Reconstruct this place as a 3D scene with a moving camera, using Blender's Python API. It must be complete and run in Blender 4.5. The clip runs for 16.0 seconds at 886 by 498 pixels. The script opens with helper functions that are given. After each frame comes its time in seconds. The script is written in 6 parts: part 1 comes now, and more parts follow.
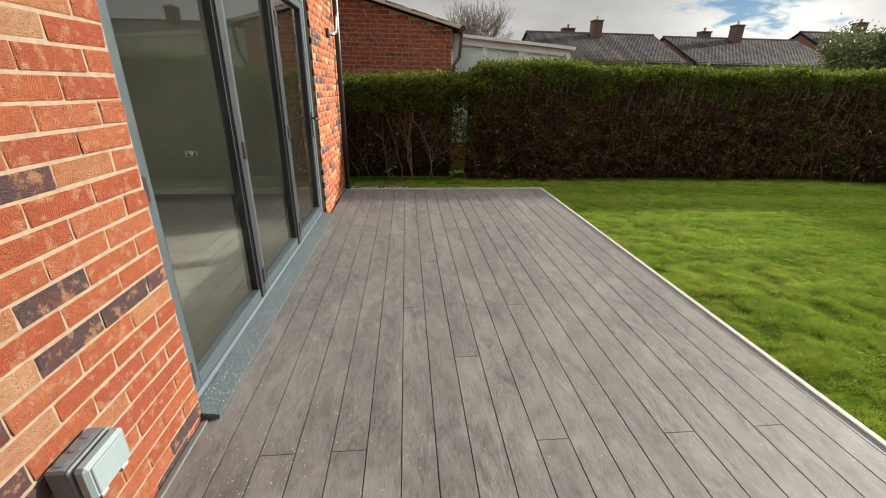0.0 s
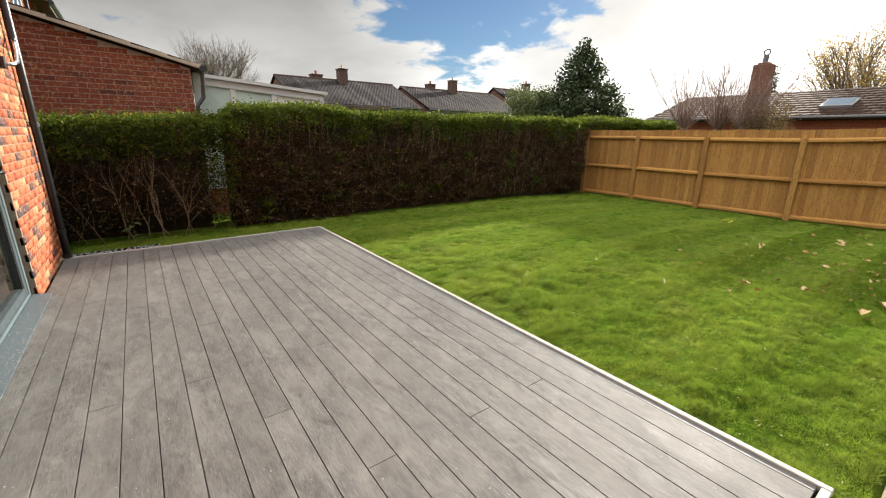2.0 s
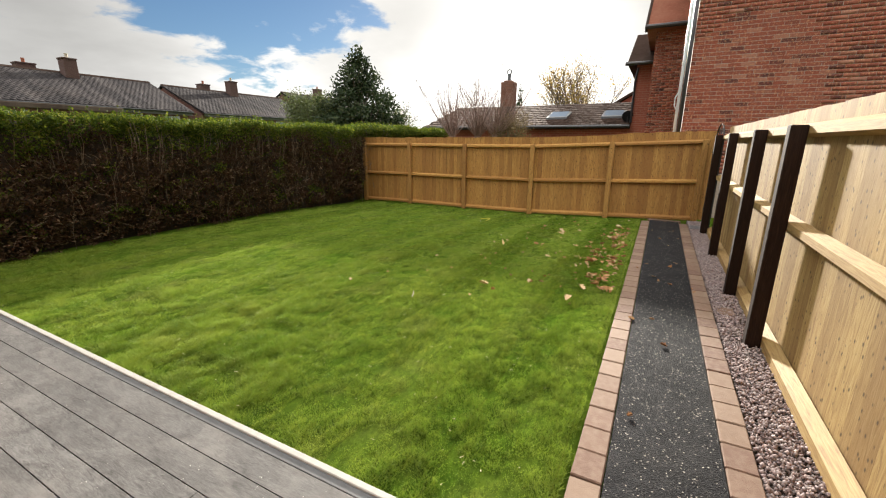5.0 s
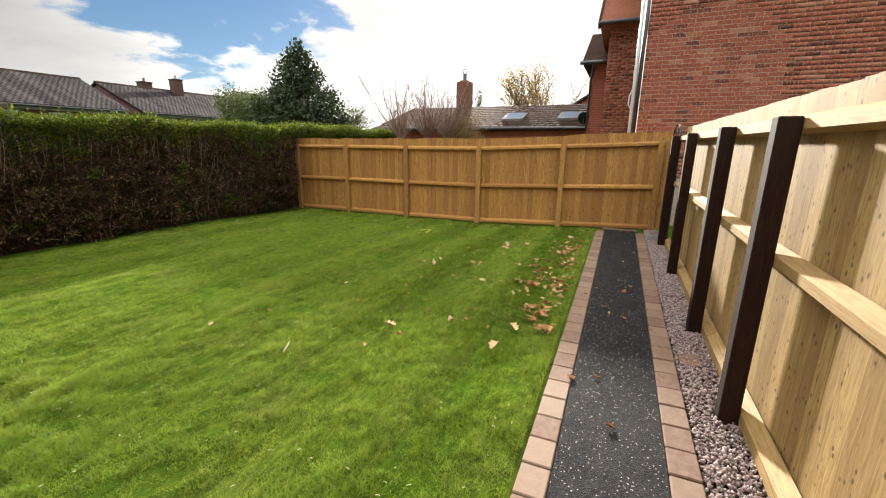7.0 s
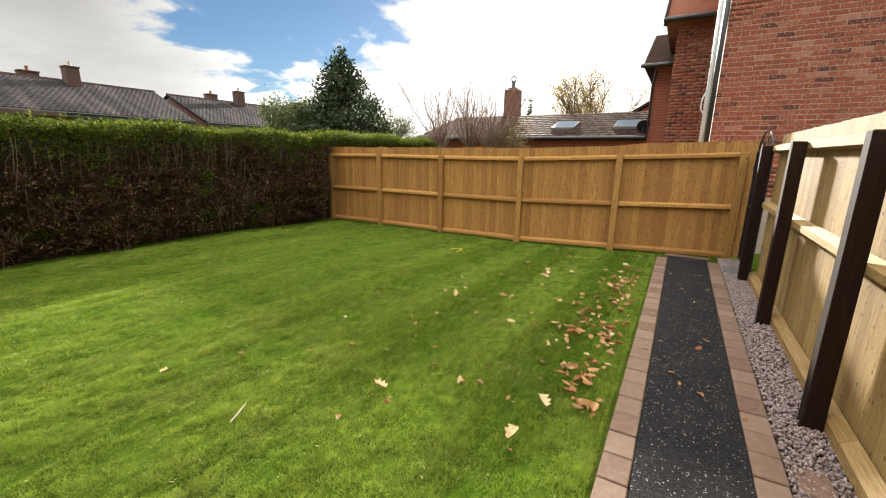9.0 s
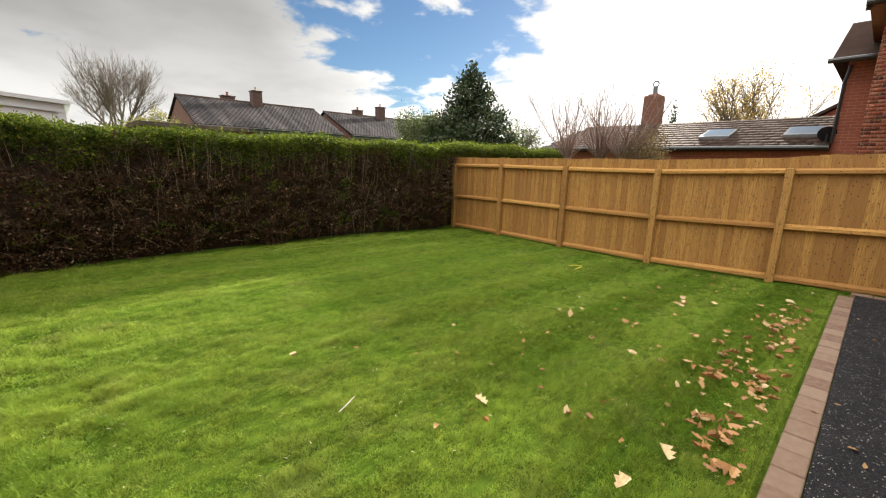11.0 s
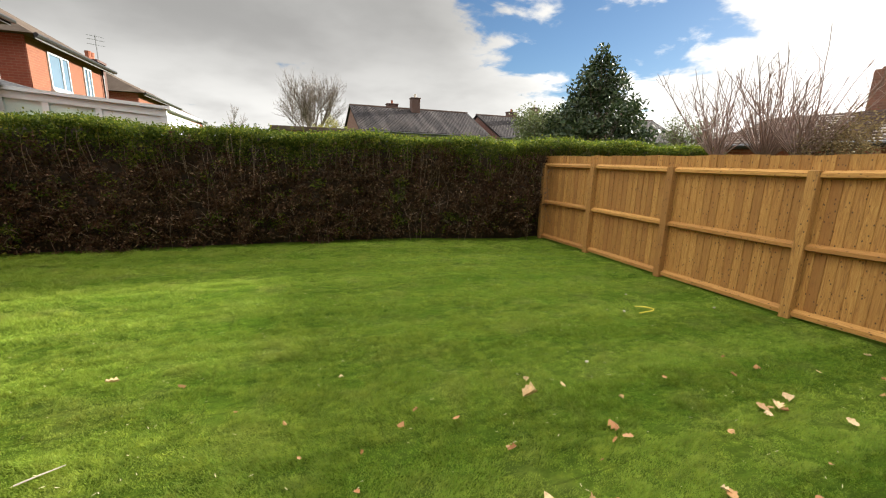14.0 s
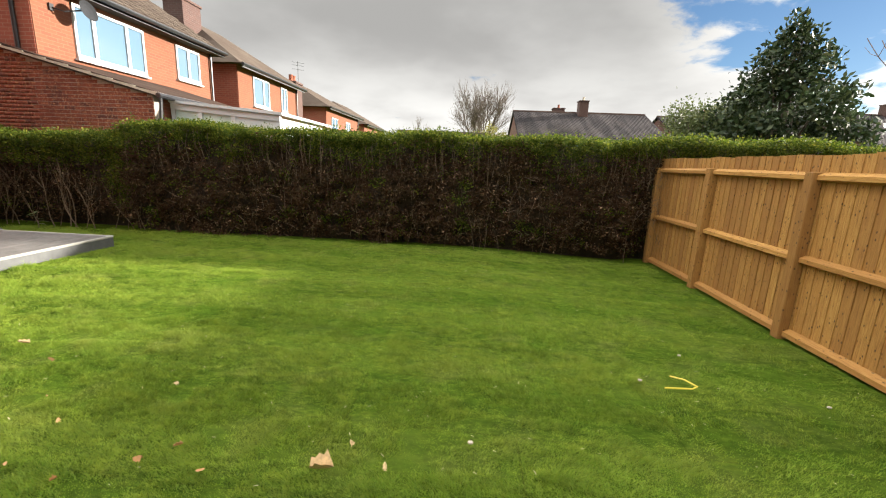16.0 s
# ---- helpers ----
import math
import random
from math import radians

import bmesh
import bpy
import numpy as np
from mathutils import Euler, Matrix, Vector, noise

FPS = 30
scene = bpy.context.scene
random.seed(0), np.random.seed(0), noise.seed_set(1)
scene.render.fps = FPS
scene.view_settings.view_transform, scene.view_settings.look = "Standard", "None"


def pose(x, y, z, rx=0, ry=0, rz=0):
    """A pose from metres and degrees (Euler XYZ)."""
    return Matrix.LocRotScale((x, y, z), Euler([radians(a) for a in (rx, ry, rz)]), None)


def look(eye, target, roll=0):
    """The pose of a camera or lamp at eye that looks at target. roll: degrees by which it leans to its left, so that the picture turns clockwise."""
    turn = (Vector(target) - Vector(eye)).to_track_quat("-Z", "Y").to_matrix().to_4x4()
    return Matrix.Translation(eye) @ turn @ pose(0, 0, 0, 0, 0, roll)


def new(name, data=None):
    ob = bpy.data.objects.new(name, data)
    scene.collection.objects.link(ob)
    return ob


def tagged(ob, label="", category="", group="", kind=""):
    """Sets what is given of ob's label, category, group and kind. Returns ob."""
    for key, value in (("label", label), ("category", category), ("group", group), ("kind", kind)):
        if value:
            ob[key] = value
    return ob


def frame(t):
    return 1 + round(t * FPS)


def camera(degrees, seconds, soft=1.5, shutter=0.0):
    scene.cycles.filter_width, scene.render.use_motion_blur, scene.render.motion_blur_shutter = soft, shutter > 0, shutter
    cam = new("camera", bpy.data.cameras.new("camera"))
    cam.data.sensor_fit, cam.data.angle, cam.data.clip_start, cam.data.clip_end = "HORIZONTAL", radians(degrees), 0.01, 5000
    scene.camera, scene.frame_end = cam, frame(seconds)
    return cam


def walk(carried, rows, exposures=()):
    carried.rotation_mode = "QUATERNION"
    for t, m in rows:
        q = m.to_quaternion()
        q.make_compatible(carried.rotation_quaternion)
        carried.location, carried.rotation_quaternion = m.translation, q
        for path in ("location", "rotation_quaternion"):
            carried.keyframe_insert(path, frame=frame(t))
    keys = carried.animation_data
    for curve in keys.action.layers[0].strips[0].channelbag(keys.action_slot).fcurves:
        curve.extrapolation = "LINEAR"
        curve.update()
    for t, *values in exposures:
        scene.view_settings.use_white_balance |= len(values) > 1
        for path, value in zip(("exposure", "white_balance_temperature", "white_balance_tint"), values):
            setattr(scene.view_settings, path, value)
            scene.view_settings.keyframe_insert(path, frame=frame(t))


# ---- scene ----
cam = camera(94.8, 16.0, 1.15)
METRES, EYE, TILT, LEAN, TURN = 7.6, 1.5, 0.0, 0.0, -5.2
ROWS = [
    (0.0, 0.0, 0.0, 0.0, 0.37, -21.54, -0.94),
    (0.5, -0.003, -0.0018, 0.0013, -8.26, -20.07, -0.92),
    (1.0, -0.0064, -0.0038, 0.0015, -17.64, -18.35, -0.74),
    (1.5, -0.008, -0.0065, 0.0011, -24.56, -17.01, -0.64),
    (2.0, -0.0072, -0.0085, 0.0007, -30.99, -15.87, -0.55),
    (2.5, -0.005, -0.0118, 0.0011, -35.77, -15.25, -0.46),
    (3.0, 0.0063, -0.0189, 0.0005, -40.8, -14.88, -0.38),
    (3.5, 0.0279, -0.0262, 0.0017, -45.15, -14.76, -0.34),
    (4.0, 0.0528, -0.0307, 0.0024, -50.11, -14.8, -0.32),
    (4.5, 0.0835, -0.0248, 0.0051, -54.17, -14.86, -0.3),
    (7.0, 0.2775, -0.0215, 0.0026, -61.6, -14.46, -0.46),
    (7.5, 0.3154, -0.0137, -0.0006, -60.84, -14.21, -0.51),
    (8.0, 0.355, -0.0034, 0.0008, -59.46, -13.91, -0.61),
    (10.5, 0.4014, 0.0074, 0.0019, -42.72, -12.23, -1.27),
    (11.0, 0.4021, 0.0076, 0.0018, -37.77, -12.1, -1.35),
    (11.5, 0.4109, 0.0108, 0.0001, -33.26, -12.1, -1.42),
    (12.0, 0.4453, 0.0242, -0.0002, -28.13, -12.13, -1.41),
    (12.5, 0.4924, 0.0197, -0.0049, -24.06, -12.18, -1.36),
    (13.0, 0.5597, 0.0117, -0.0045, -20.32, -12.19, -1.42),
    (13.5, 0.6218, 0.017, -0.003, -17.78, -12.21, -1.45),
    (14.0, 0.696, 0.0254, -0.0034, -15.18, -12.24, -1.51),
    (14.5, 0.758, 0.0468, -0.0074, -12.36, -12.28, -1.61),
    (15.0, 0.8335, 0.0628, -0.0068, -7.51, -12.28, -1.75),
    (15.5, 0.8938, 0.0814, -0.009, -1.07, -12.23, -1.96),
    (16.0, 0.952, 0.102, -0.009, 9.05, -12.06, -2.26),
]
walk(cam, [(t, pose(0, 0, EYE, TILT, LEAN, TURN) @ pose(METRES * x, METRES * y, METRES * z, 90 + pitch, roll, yaw)) for t, x, y, z, yaw, pitch, roll in ROWS], [(0.0, 0.76), (1.5, 0.96), (3.5, 1.00), (4.7, 0.94), (7.0, 1.11), (10.5, 1.22), (14.5, 1.25), (16.0, 1.38)])


# ---- world and sun ----
SUN_AZ, SUN_EL = 72.5, 15.8          # degrees from +y towards +x, degrees above the horizon
SUN_DIR = Vector((math.sin(radians(SUN_AZ)) * math.cos(radians(SUN_EL)), math.cos(radians(SUN_AZ)) * math.cos(radians(SUN_EL)), math.sin(radians(SUN_EL))))


def build_world():
    w = bpy.data.worlds.new("sky")
    scene.world = w
    w.use_nodes = True
    nt = w.node_tree
    nt.nodes.clear()
    N, L = nt.nodes.new, nt.links.new

    def math_node(op, a, b=None, c=None):
        n = N("ShaderNodeMath")
        n.operation = op
        for i, v in enumerate((a, b, c)):
            if v is None:
                continue
            if isinstance(v, (int, float)):
                n.inputs[i].default_value = v
            else:
                L(v, n.inputs[i])
        return n.outputs[0]

    def remap(v, a, b, c, d):
        n = N("ShaderNodeMapRange")
        n.interpolation_type = "SMOOTHSTEP"
        L(v, n.inputs[0])
        for i, x in enumerate((a, b, c, d)):
            n.inputs[i + 1].default_value = x
        return n.outputs[0]

    def dot_with(v):
        n = N("ShaderNodeVectorMath")
        n.operation = "DOT_PRODUCT"
        L(co, n.inputs[0])
        n.inputs[1].default_value = v
        return n.outputs["Value"]

    tc = N("ShaderNodeTexCoord")
    co = tc.outputs["Generated"]
    sky = N("ShaderNodeTexSky")
    sky.sky_type, sky.sun_disc = "NISHITA", False
    sky.sun_elevation, sky.sun_rotation = radians(SUN_EL), radians(SUN_AZ)
    sky.air_density, sky.dust_density, sky.ozone_density = 1.0, 0.2, 4.0
    sep = N("ShaderNodeSeparateXYZ")
    L(co, sep.inputs[0])
    # clouds lie on a sheet overhead, so they flatten towards the horizon
    up = math_node("ADD", math_node("MAXIMUM", sep.outputs[2], 0.0), 0.22)
    comb = N("ShaderNodeCombineXYZ")
    L(math_node("DIVIDE", sep.outputs[0], up), comb.inputs[0])
    L(math_node("DIVIDE", sep.outputs[1], up), comb.inputs[1])
    comb.inputs[2].default_value = 3.1
    n1 = N("ShaderNodeTexNoise")
    n1.inputs["Scale"].default_value, n1.inputs["Detail"].default_value, n1.inputs["Roughness"].default_value = 3.4, 12.0, 0.56
    n1.inputs["Distortion"].default_value = 0.25
    L(comb.outputs[0], n1.inputs["Vector"])
    n2 = N("ShaderNodeTexNoise")
    n2.inputs["Scale"].default_value, n2.inputs["Detail"].default_value = 1.5, 7.0
    L(comb.outputs[0], n2.inputs["Vector"])
    # a clearing in the cloud, north-east
    az, el = radians(39), radians(24)
    clear = remap(dot_with((math.sin(az) * math.cos(el), math.cos(az) * math.cos(el), math.sin(el))), 0.925, 0.985, 0.0, 1.0)
    thr = math_node("MULTIPLY_ADD", clear, 0.30, 0.26)
    cover = remap(math_node("SUBTRACT", n1.outputs[0], thr), -0.05, 0.09, 0.0, 1.0)
    toward = dot_with(tuple(SUN_DIR))
    glow = math_node("POWER", math_node("MAXIMUM", toward, 0.0), 7.0)
    halo = math_node("POWER", math_node("MAXIMUM", toward, 0.0), 40.0)
    shade = remap(n2.outputs[0], 0.3, 0.7, 0.82, 1.12)
    lum = math_node("MULTIPLY", shade, math_node("MULTIPLY_ADD", glow, 0.56, 0.60))
    # thin cloud round the clearing lets the light through
    lum = math_node("MULTIPLY", lum, math_node("MULTIPLY_ADD", clear, 0.55, 1.0))
    lum = math_node("ADD", lum, math_node("MULTIPLY", halo, 1.2))
    # the cloud deck is heavier higher up and pale along the horizon
    lum = math_node("MULTIPLY", lum, remap(sep.outputs[2], 0.03, 0.28, 1.50, 0.80))
    # cloud opposite the sun is lit full on
    back = remap(dot_with((-SUN_DIR.x, -SUN_DIR.y, 0.25)), 0.25, 0.95, 0.0, 0.75)
    lum = math_node("MULTIPLY", lum, math_node("ADD", back, 1.0))
    # an overcast sky is several times brighter overhead than at the horizon
    lum = math_node("MULTIPLY", lum, remap(sep.outputs[2], 0.32, 0.8, 1.0, ZENITH))
    cloud = N("ShaderNodeMix")
    cloud.data_type = "RGBA"
    cloud.inputs[6].default_value, cloud.inputs[7].default_value = (1.0, 0.985, 0.95, 1), (1.0, 0.97, 0.91, 1)
    L(glow, cloud.inputs[0])
    bg_sky, bg_cloud = N("ShaderNodeBackground"), N("ShaderNodeBackground")
    L(sky.outputs[0], bg_sky.inputs[0])
    bg_sky.inputs[1].default_value = SKY
    L(cloud.outputs[2], bg_cloud.inputs[0])
    L(math_node("MULTIPLY", lum, CLOUD), bg_cloud.inputs[1])
    mix, out = N("ShaderNodeMixShader"), N("ShaderNodeOutputWorld")
    L(cover, mix.inputs[0])
    L(bg_sky.outputs[0], mix.inputs[1])
    L(bg_cloud.outputs[0], mix.inputs[2])
    L(mix.outputs[0], out.inputs[0])


SKY, CLOUD, ZENITH = 0.050, 0.45, 6.0
build_world()
sun_data = bpy.data.lights.new("sun", "SUN")
sun_data.energy, sun_data.angle, sun_data.color = 6.8, radians(2.6), (1.0, 0.93, 0.82)
sun_ob = new("sun", sun_data)
sun_ob.matrix_world = look(tuple(SUN_DIR * 60), (0, 0, 0))

# ---- materials ----


class Nodes:
    def __init__(self, name):
        self.m = bpy.data.materials.new(name)
        self.m.use_nodes = True
        self.nt = self.m.node_tree
        self.b = self.nt.nodes["Principled BSDF"]
        self.co = self.add("ShaderNodeTexCoord").outputs["Object"]

    def add(self, kind):
        return self.nt.nodes.new(kind)

    def link(self, a, b):
        self.nt.links.new(a, b)

    def world(self):
        self.co = self.add("ShaderNodeNewGeometry").outputs["Position"]
        return self

    def noise(self, scale, detail=4.0, rough=0.55, stretch=None, offset=None, dist=0.0):
        n = self.add("ShaderNodeTexNoise")
        n.inputs["Scale"].default_value, n.inputs["Detail"].default_value, n.inputs["Roughness"].default_value = scale, detail, rough
        n.inputs["Distortion"].default_value = dist
        v = self.co
        if stretch or offset is not None:
            mp = self.add("ShaderNodeMapping")
            self.link(v, mp.inputs[0])
            if stretch:
                mp.inputs["Scale"].default_value = stretch
            if offset is not None:
                self.link(offset, mp.inputs["Location"])
            v = mp.outputs[0]
        self.link(v, n.inputs["Vector"])
        return n.outputs[0]

    def ramp(self, fac, stops, mode="LINEAR"):
        r = self.add("ShaderNodeValToRGB")
        r.color_ramp.interpolation = mode
        e = r.color_ramp.elements
        while len(e) < len(stops):
            e.new(0.5)
        for el, (p, c) in zip(e, stops):
            el.position, el.color = p, (*c, 1)
        self.link(fac, r.inputs[0])
        return r.outputs[0]

    def value(self, fac, a, b, c, d):
        n = self.add("ShaderNodeMapRange")
        self.link(fac, n.inputs[0])
        for i, x in enumerate((a, b, c, d)):
            n.inputs[i + 1].default_value = x
        return n.outputs[0]

    def mix(self, fac, a, b, mode="MIX"):
        n = self.add("ShaderNodeMix")
        n.data_type, n.blend_type = "RGBA", mode
        if isinstance(fac, (int, float)):
            n.inputs[0].default_value = fac
        else:
            self.link(fac, n.inputs[0])
        for i, v in ((6, a), (7, b)):
            if isinstance(v, tuple):
                n.inputs[i].default_value = (*v, 1)
            else:
                self.link(v, n.inputs[i])
        return n.outputs[2]

    def rand(self, island=False):
        if island:
            return self.add("ShaderNodeNewGeometry").outputs["Random Per Island"]
        return self.add("ShaderNodeObjectInfo").outputs["Random"]

    def bump(self, height, strength, distance):
        n = self.add("ShaderNodeBump")
        n.inputs["Strength"].default_value, n.inputs["Distance"].default_value = strength, distance
        self.link(height, n.inputs["Height"])
        self.link(n.outputs[0], self.b.inputs["Normal"])

    def done(self, colour, rough=0.8, metal=0.0, spec=None):
        if isinstance(colour, tuple):
            self.b.inputs["Base Color"].default_value = (*colour, 1)
        else:
            self.link(colour, self.b.inputs["Base Color"])
        if isinstance(rough, (int, float)):
            self.b.inputs["Roughness"].default_value = rough
        else:
            self.link(rough, self.b.inputs["Roughness"])
        self.b.inputs["Metallic"].default_value = metal
        if spec is not None:
            self.b.inputs["Specular IOR Level"].default_value = spec
        return self.m


def scaled(c, k):
    return tuple(v * k for v in c)


def m_plain(name, col, rough=0.6, metal=0.0, vary=0.15, scale=6.0, spec=None):
    n = Nodes(name).world()
    c = n.ramp(n.noise(scale, 6), [(0.3, scaled(col, 1 - vary)), (0.7, scaled(col, 1 + vary))])
    n.bump(n.noise(scale * 12, 3), 0.08, 0.01)
    return n.done(c, n.value(n.noise(scale * 3, 4), 0.3, 0.7, rough - 0.08, rough + 0.08), metal, spec)


def m_brick(name, stops, island, bump=0.6, spec=0.3):
    """Fired clay with one tone a brick, blotches and a creased face."""
    n = Nodes(name).world()
    r = n.rand(island)
    base = n.ramp(r, stops, "CONSTANT")
    blot = n.noise(26, 6, 0.65)
    c = n.mix(n.value(n.noise(9, 5, 0.6), 0.35, 0.7, 0, 0.35), base, (0.36, 0.075, 0.03))
    c = n.mix(n.value(blot, 0.53, 0.64, 0, 0.7), c, (0.55, 0.30, 0.16))
    # shade in the creases, painted on as dark streaks
    c = n.mix(n.value(n.noise(34, 7, 0.7, (1, 1, 2.4), dist=2.5), 0.57, 0.66, 0, 0.7), c, (0.13, 0.04, 0.024))
    c = n.mix(n.value(n.noise(90, 4), 0.4, 0.75, 0, 0.3), c, (0.16, 0.06, 0.04))
    n.bump(n.mix(0.35, n.noise(30, 9, 0.74, (1, 1, 2.2), dist=3.2), n.noise(220, 3)), bump, 0.06)
    return n.done(c, 0.9, spec=spec)


REDS = [(0.0, (0.44, 0.105, 0.042)), (0.2, (0.48, 0.135, 0.055)), (0.4, (0.50, 0.16, 0.07)), (0.56, (0.42, 0.100, 0.045)), (0.70, (0.50, 0.23, 0.105)), (0.78, (0.54, 0.31, 0.165)), (0.84, (0.060, 0.055, 0.064))]
DARKS = [(0.0, (0.17, 0.045, 0.028)), (0.25, (0.21, 0.058, 0.034)), (0.5, (0.24, 0.07, 0.042)), (0.72, (0.185, 0.05, 0.033)), (0.88, (0.09, 0.032, 0.027))]
MIXED = [(0.0, (0.27, 0.075, 0.05)), (0.25, (0.32, 0.10, 0.065)), (0.5, (0.29, 0.085, 0.055)), (0.7, (0.36, 0.15, 0.10)), (0.80, (0.21, 0.06, 0.042)), (0.87, (0.42, 0.21, 0.15)), (0.91, (0.075, 0.03, 0.03))]
M = {
    "brick": m_brick("clay_brick", REDS, False, 0.9),
    "brick_j": m_brick("clay_brick_run", REDS, True),
    "brick_dark": m_brick("old_brick", [(p, scaled(c, 0.8)) for p, c in DARKS], False, 0.3),
    "brick_dark_j": m_brick("old_brick_run", [(p, scaled(c, 0.8)) for p, c in DARKS], True, 0.3),
    "brick_mix": m_brick("mixed_brick", [(p, scaled(c, 0.74)) for p, c in MIXED], False, 0.3),
    "brick_mix_j": m_brick("mixed_brick_run", [(p, scaled(c, 0.74)) for p, c in MIXED], True, 0.3),
    "mortar": m_plain("mortar", (0.205, 0.155, 0.108), 0.95, vary=0.2, scale=30),
    "mortar_grey": m_plain("mortar_grey", (0.30, 0.25, 0.21), 0.95, vary=0.2, scale=30),
    "frame": m_plain("grey_aluminium", (0.085, 0.115, 0.125), 0.38, vary=0.06, scale=4),
    # the frame's aluminium, darkened for the shade on the leaf stiles
    "leafframe": m_plain("shaded_aluminium", (0.045, 0.058, 0.064), 0.36, vary=0.06, scale=4),
    "gasket": m_plain("black_gasket", (0.012, 0.013, 0.015), 0.5),
    "black": m_plain("black_plastic", (0.018, 0.018, 0.02), 0.35, vary=0.1),
    "white": m_plain("white_upvc", (0.50, 0.515, 0.53), 0.4, vary=0.03),
    "plaster": m_plain("plaster", (0.52, 0.52, 0.47), 0.9, vary=0.03, scale=2),
    "chrome": m_plain("steel", (0.55, 0.55, 0.56), 0.25, 1.0),
    "boxgrey": m_plain("grey_box", (0.16, 0.20, 0.205), 0.5, vary=0.05),
    "boxdark": m_plain("dark_grey_box", (0.10, 0.108, 0.115), 0.55, vary=0.05),
    "edging": m_plain("pale_composite", (0.32, 0.31, 0.275), 0.7, vary=0.1, scale=20),
    "fascia": m_plain("grey_composite", (0.085, 0.085, 0.085), 0.6, vary=0.15, scale=12),
    "soil": m_plain("soil", (0.045, 0.034, 0.025), 0.95, vary=0.5, scale=40),
}


def m_glass(name, tint=(0.95, 0.98, 0.97)):
    n = Nodes(name)
    n.b.inputs["Transmission Weight"].default_value = 1.0
    n.b.inputs["IOR"].default_value = 1.45
    return n.done(tint, 0.0)


M["glass"] = m_glass("window_glass", (0.66, 0.71, 0.69))


def m_deck():
    n = Nodes("composite_deck").world()
    info = n.add("ShaderNodeObjectInfo").outputs["Random"]
    off = n.add("ShaderNodeCombineXYZ")
    for i in (0, 1):
        n.link(n.value(info, 0, 1, 0, 40), off.inputs[i])
    fine = n.noise(20, 7, 0.65, (3.2, 0.5, 1), off.outputs[0], 2.6)
    soft = n.noise(7, 6, 0.6, (1.6, 0.6, 1), off.outputs[0], 1.2)
    grain = n.mix(0.45, fine, soft)
    c = n.ramp(grain, [(0.36, (0.040, 0.036, 0.033)), (0.5, (0.098, 0.093, 0.087)), (0.64, (0.160, 0.152, 0.144))])
    c = n.mix(n.value(info, 0, 1, 0, 0.35), c, (0.060, 0.055, 0.051))
    c = n.mix(n.value(n.noise(1.6, 5, 0.6), 0.42, 0.75, 0, 0.40), c, (0.15, 0.138, 0.126))
    # dried film of dust in soft blotches, duller where it lies
    dust = n.noise(4.5, 6, 0.62, (1.0, 0.55, 1), dist=0.8)
    c = n.mix(n.value(dust, 0.50, 0.68, 0, 0.45), c, (0.19, 0.178, 0.165))
    n.bump(fine, 0.3, 0.003)
    return n.done(c, n.value(dust, 0.3, 0.7, 0.62, 0.80), spec=0.4)


def m_wood(name, stops, along, island=False, knots=True, rough=0.75):
    n = Nodes(name).world()
    r = n.rand(island)
    off = n.add("ShaderNodeCombineXYZ")
    for i in range(3):
        n.link(n.value(r, 0, 1, 0, 17 + 5 * i), off.inputs[i])
    st = {"z": (9, 9, 0.7), "x": (0.7, 9, 9), "y": (9, 0.7, 9)}[along]
    g = n.noise(5, 6, 0.6, st, off.outputs[0], 2.0)
    c = n.ramp(g, [(0.30, stops[0]), (0.5, stops[1]), (0.70, stops[2])])
    c = n.mix(n.value(r, 0, 1, 0.0, 0.75), c, stops[3])
    if knots:
        kn = n.add("ShaderNodeTexVoronoi")
        mp = n.add("ShaderNodeMapping")
        n.link(n.co, mp.inputs[0])
        n.link(off.outputs[0], mp.inputs["Location"])
        mp.inputs["Scale"].default_value = {"z": (5, 5, 3.0), "x": (3.0, 5, 5), "y": (5, 3.0, 5)}[along]
        n.link(mp.outputs[0], kn.inputs["Vector"])
        c = n.mix(n.value(kn.outputs["Distance"], 0.09, 0.23, 0.95, 0.0), c, scaled(stops[0], 0.33))
    n.bump(g, 0.3, 0.004)
    return n.done(c, rough)


M["deck"] = m_deck()
BACKW = [(0.185, 0.086, 0.018), (0.35, 0.182, 0.041), (0.45, 0.262, 0.071), (0.20, 0.087, 0.018)]
PALEW = [(0.21, 0.125, 0.037), (0.36, 0.24, 0.083), (0.46, 0.335, 0.138), (0.18, 0.095, 0.025)]
M["fence_board"] = m_wood("treated_board", BACKW, "z")
M["fence_rail"] = m_wood("treated_rail", [scaled(c, 1.12) for c in BACKW], "y")
M["fence_post"] = m_wood("treated_post", [scaled(c, 0.92) for c in BACKW], "z")
M["pale_board"] = m_wood("pale_board", PALEW, "z")
M["pale_rail"] = m_wood("pale_rail", PALEW, "x", knots=False)
M["dark_post"] = m_wood("dark_stained_post", [(0.012, 0.006, 0.003), (0.022, 0.011, 0.006), (0.042, 0.022, 0.012), (0.012, 0.006, 0.004)], "z", knots=False, rough=0.8)
M["dark_post"].node_tree.nodes["Principled BSDF"].inputs["Specular IOR Level"].default_value = 0.15


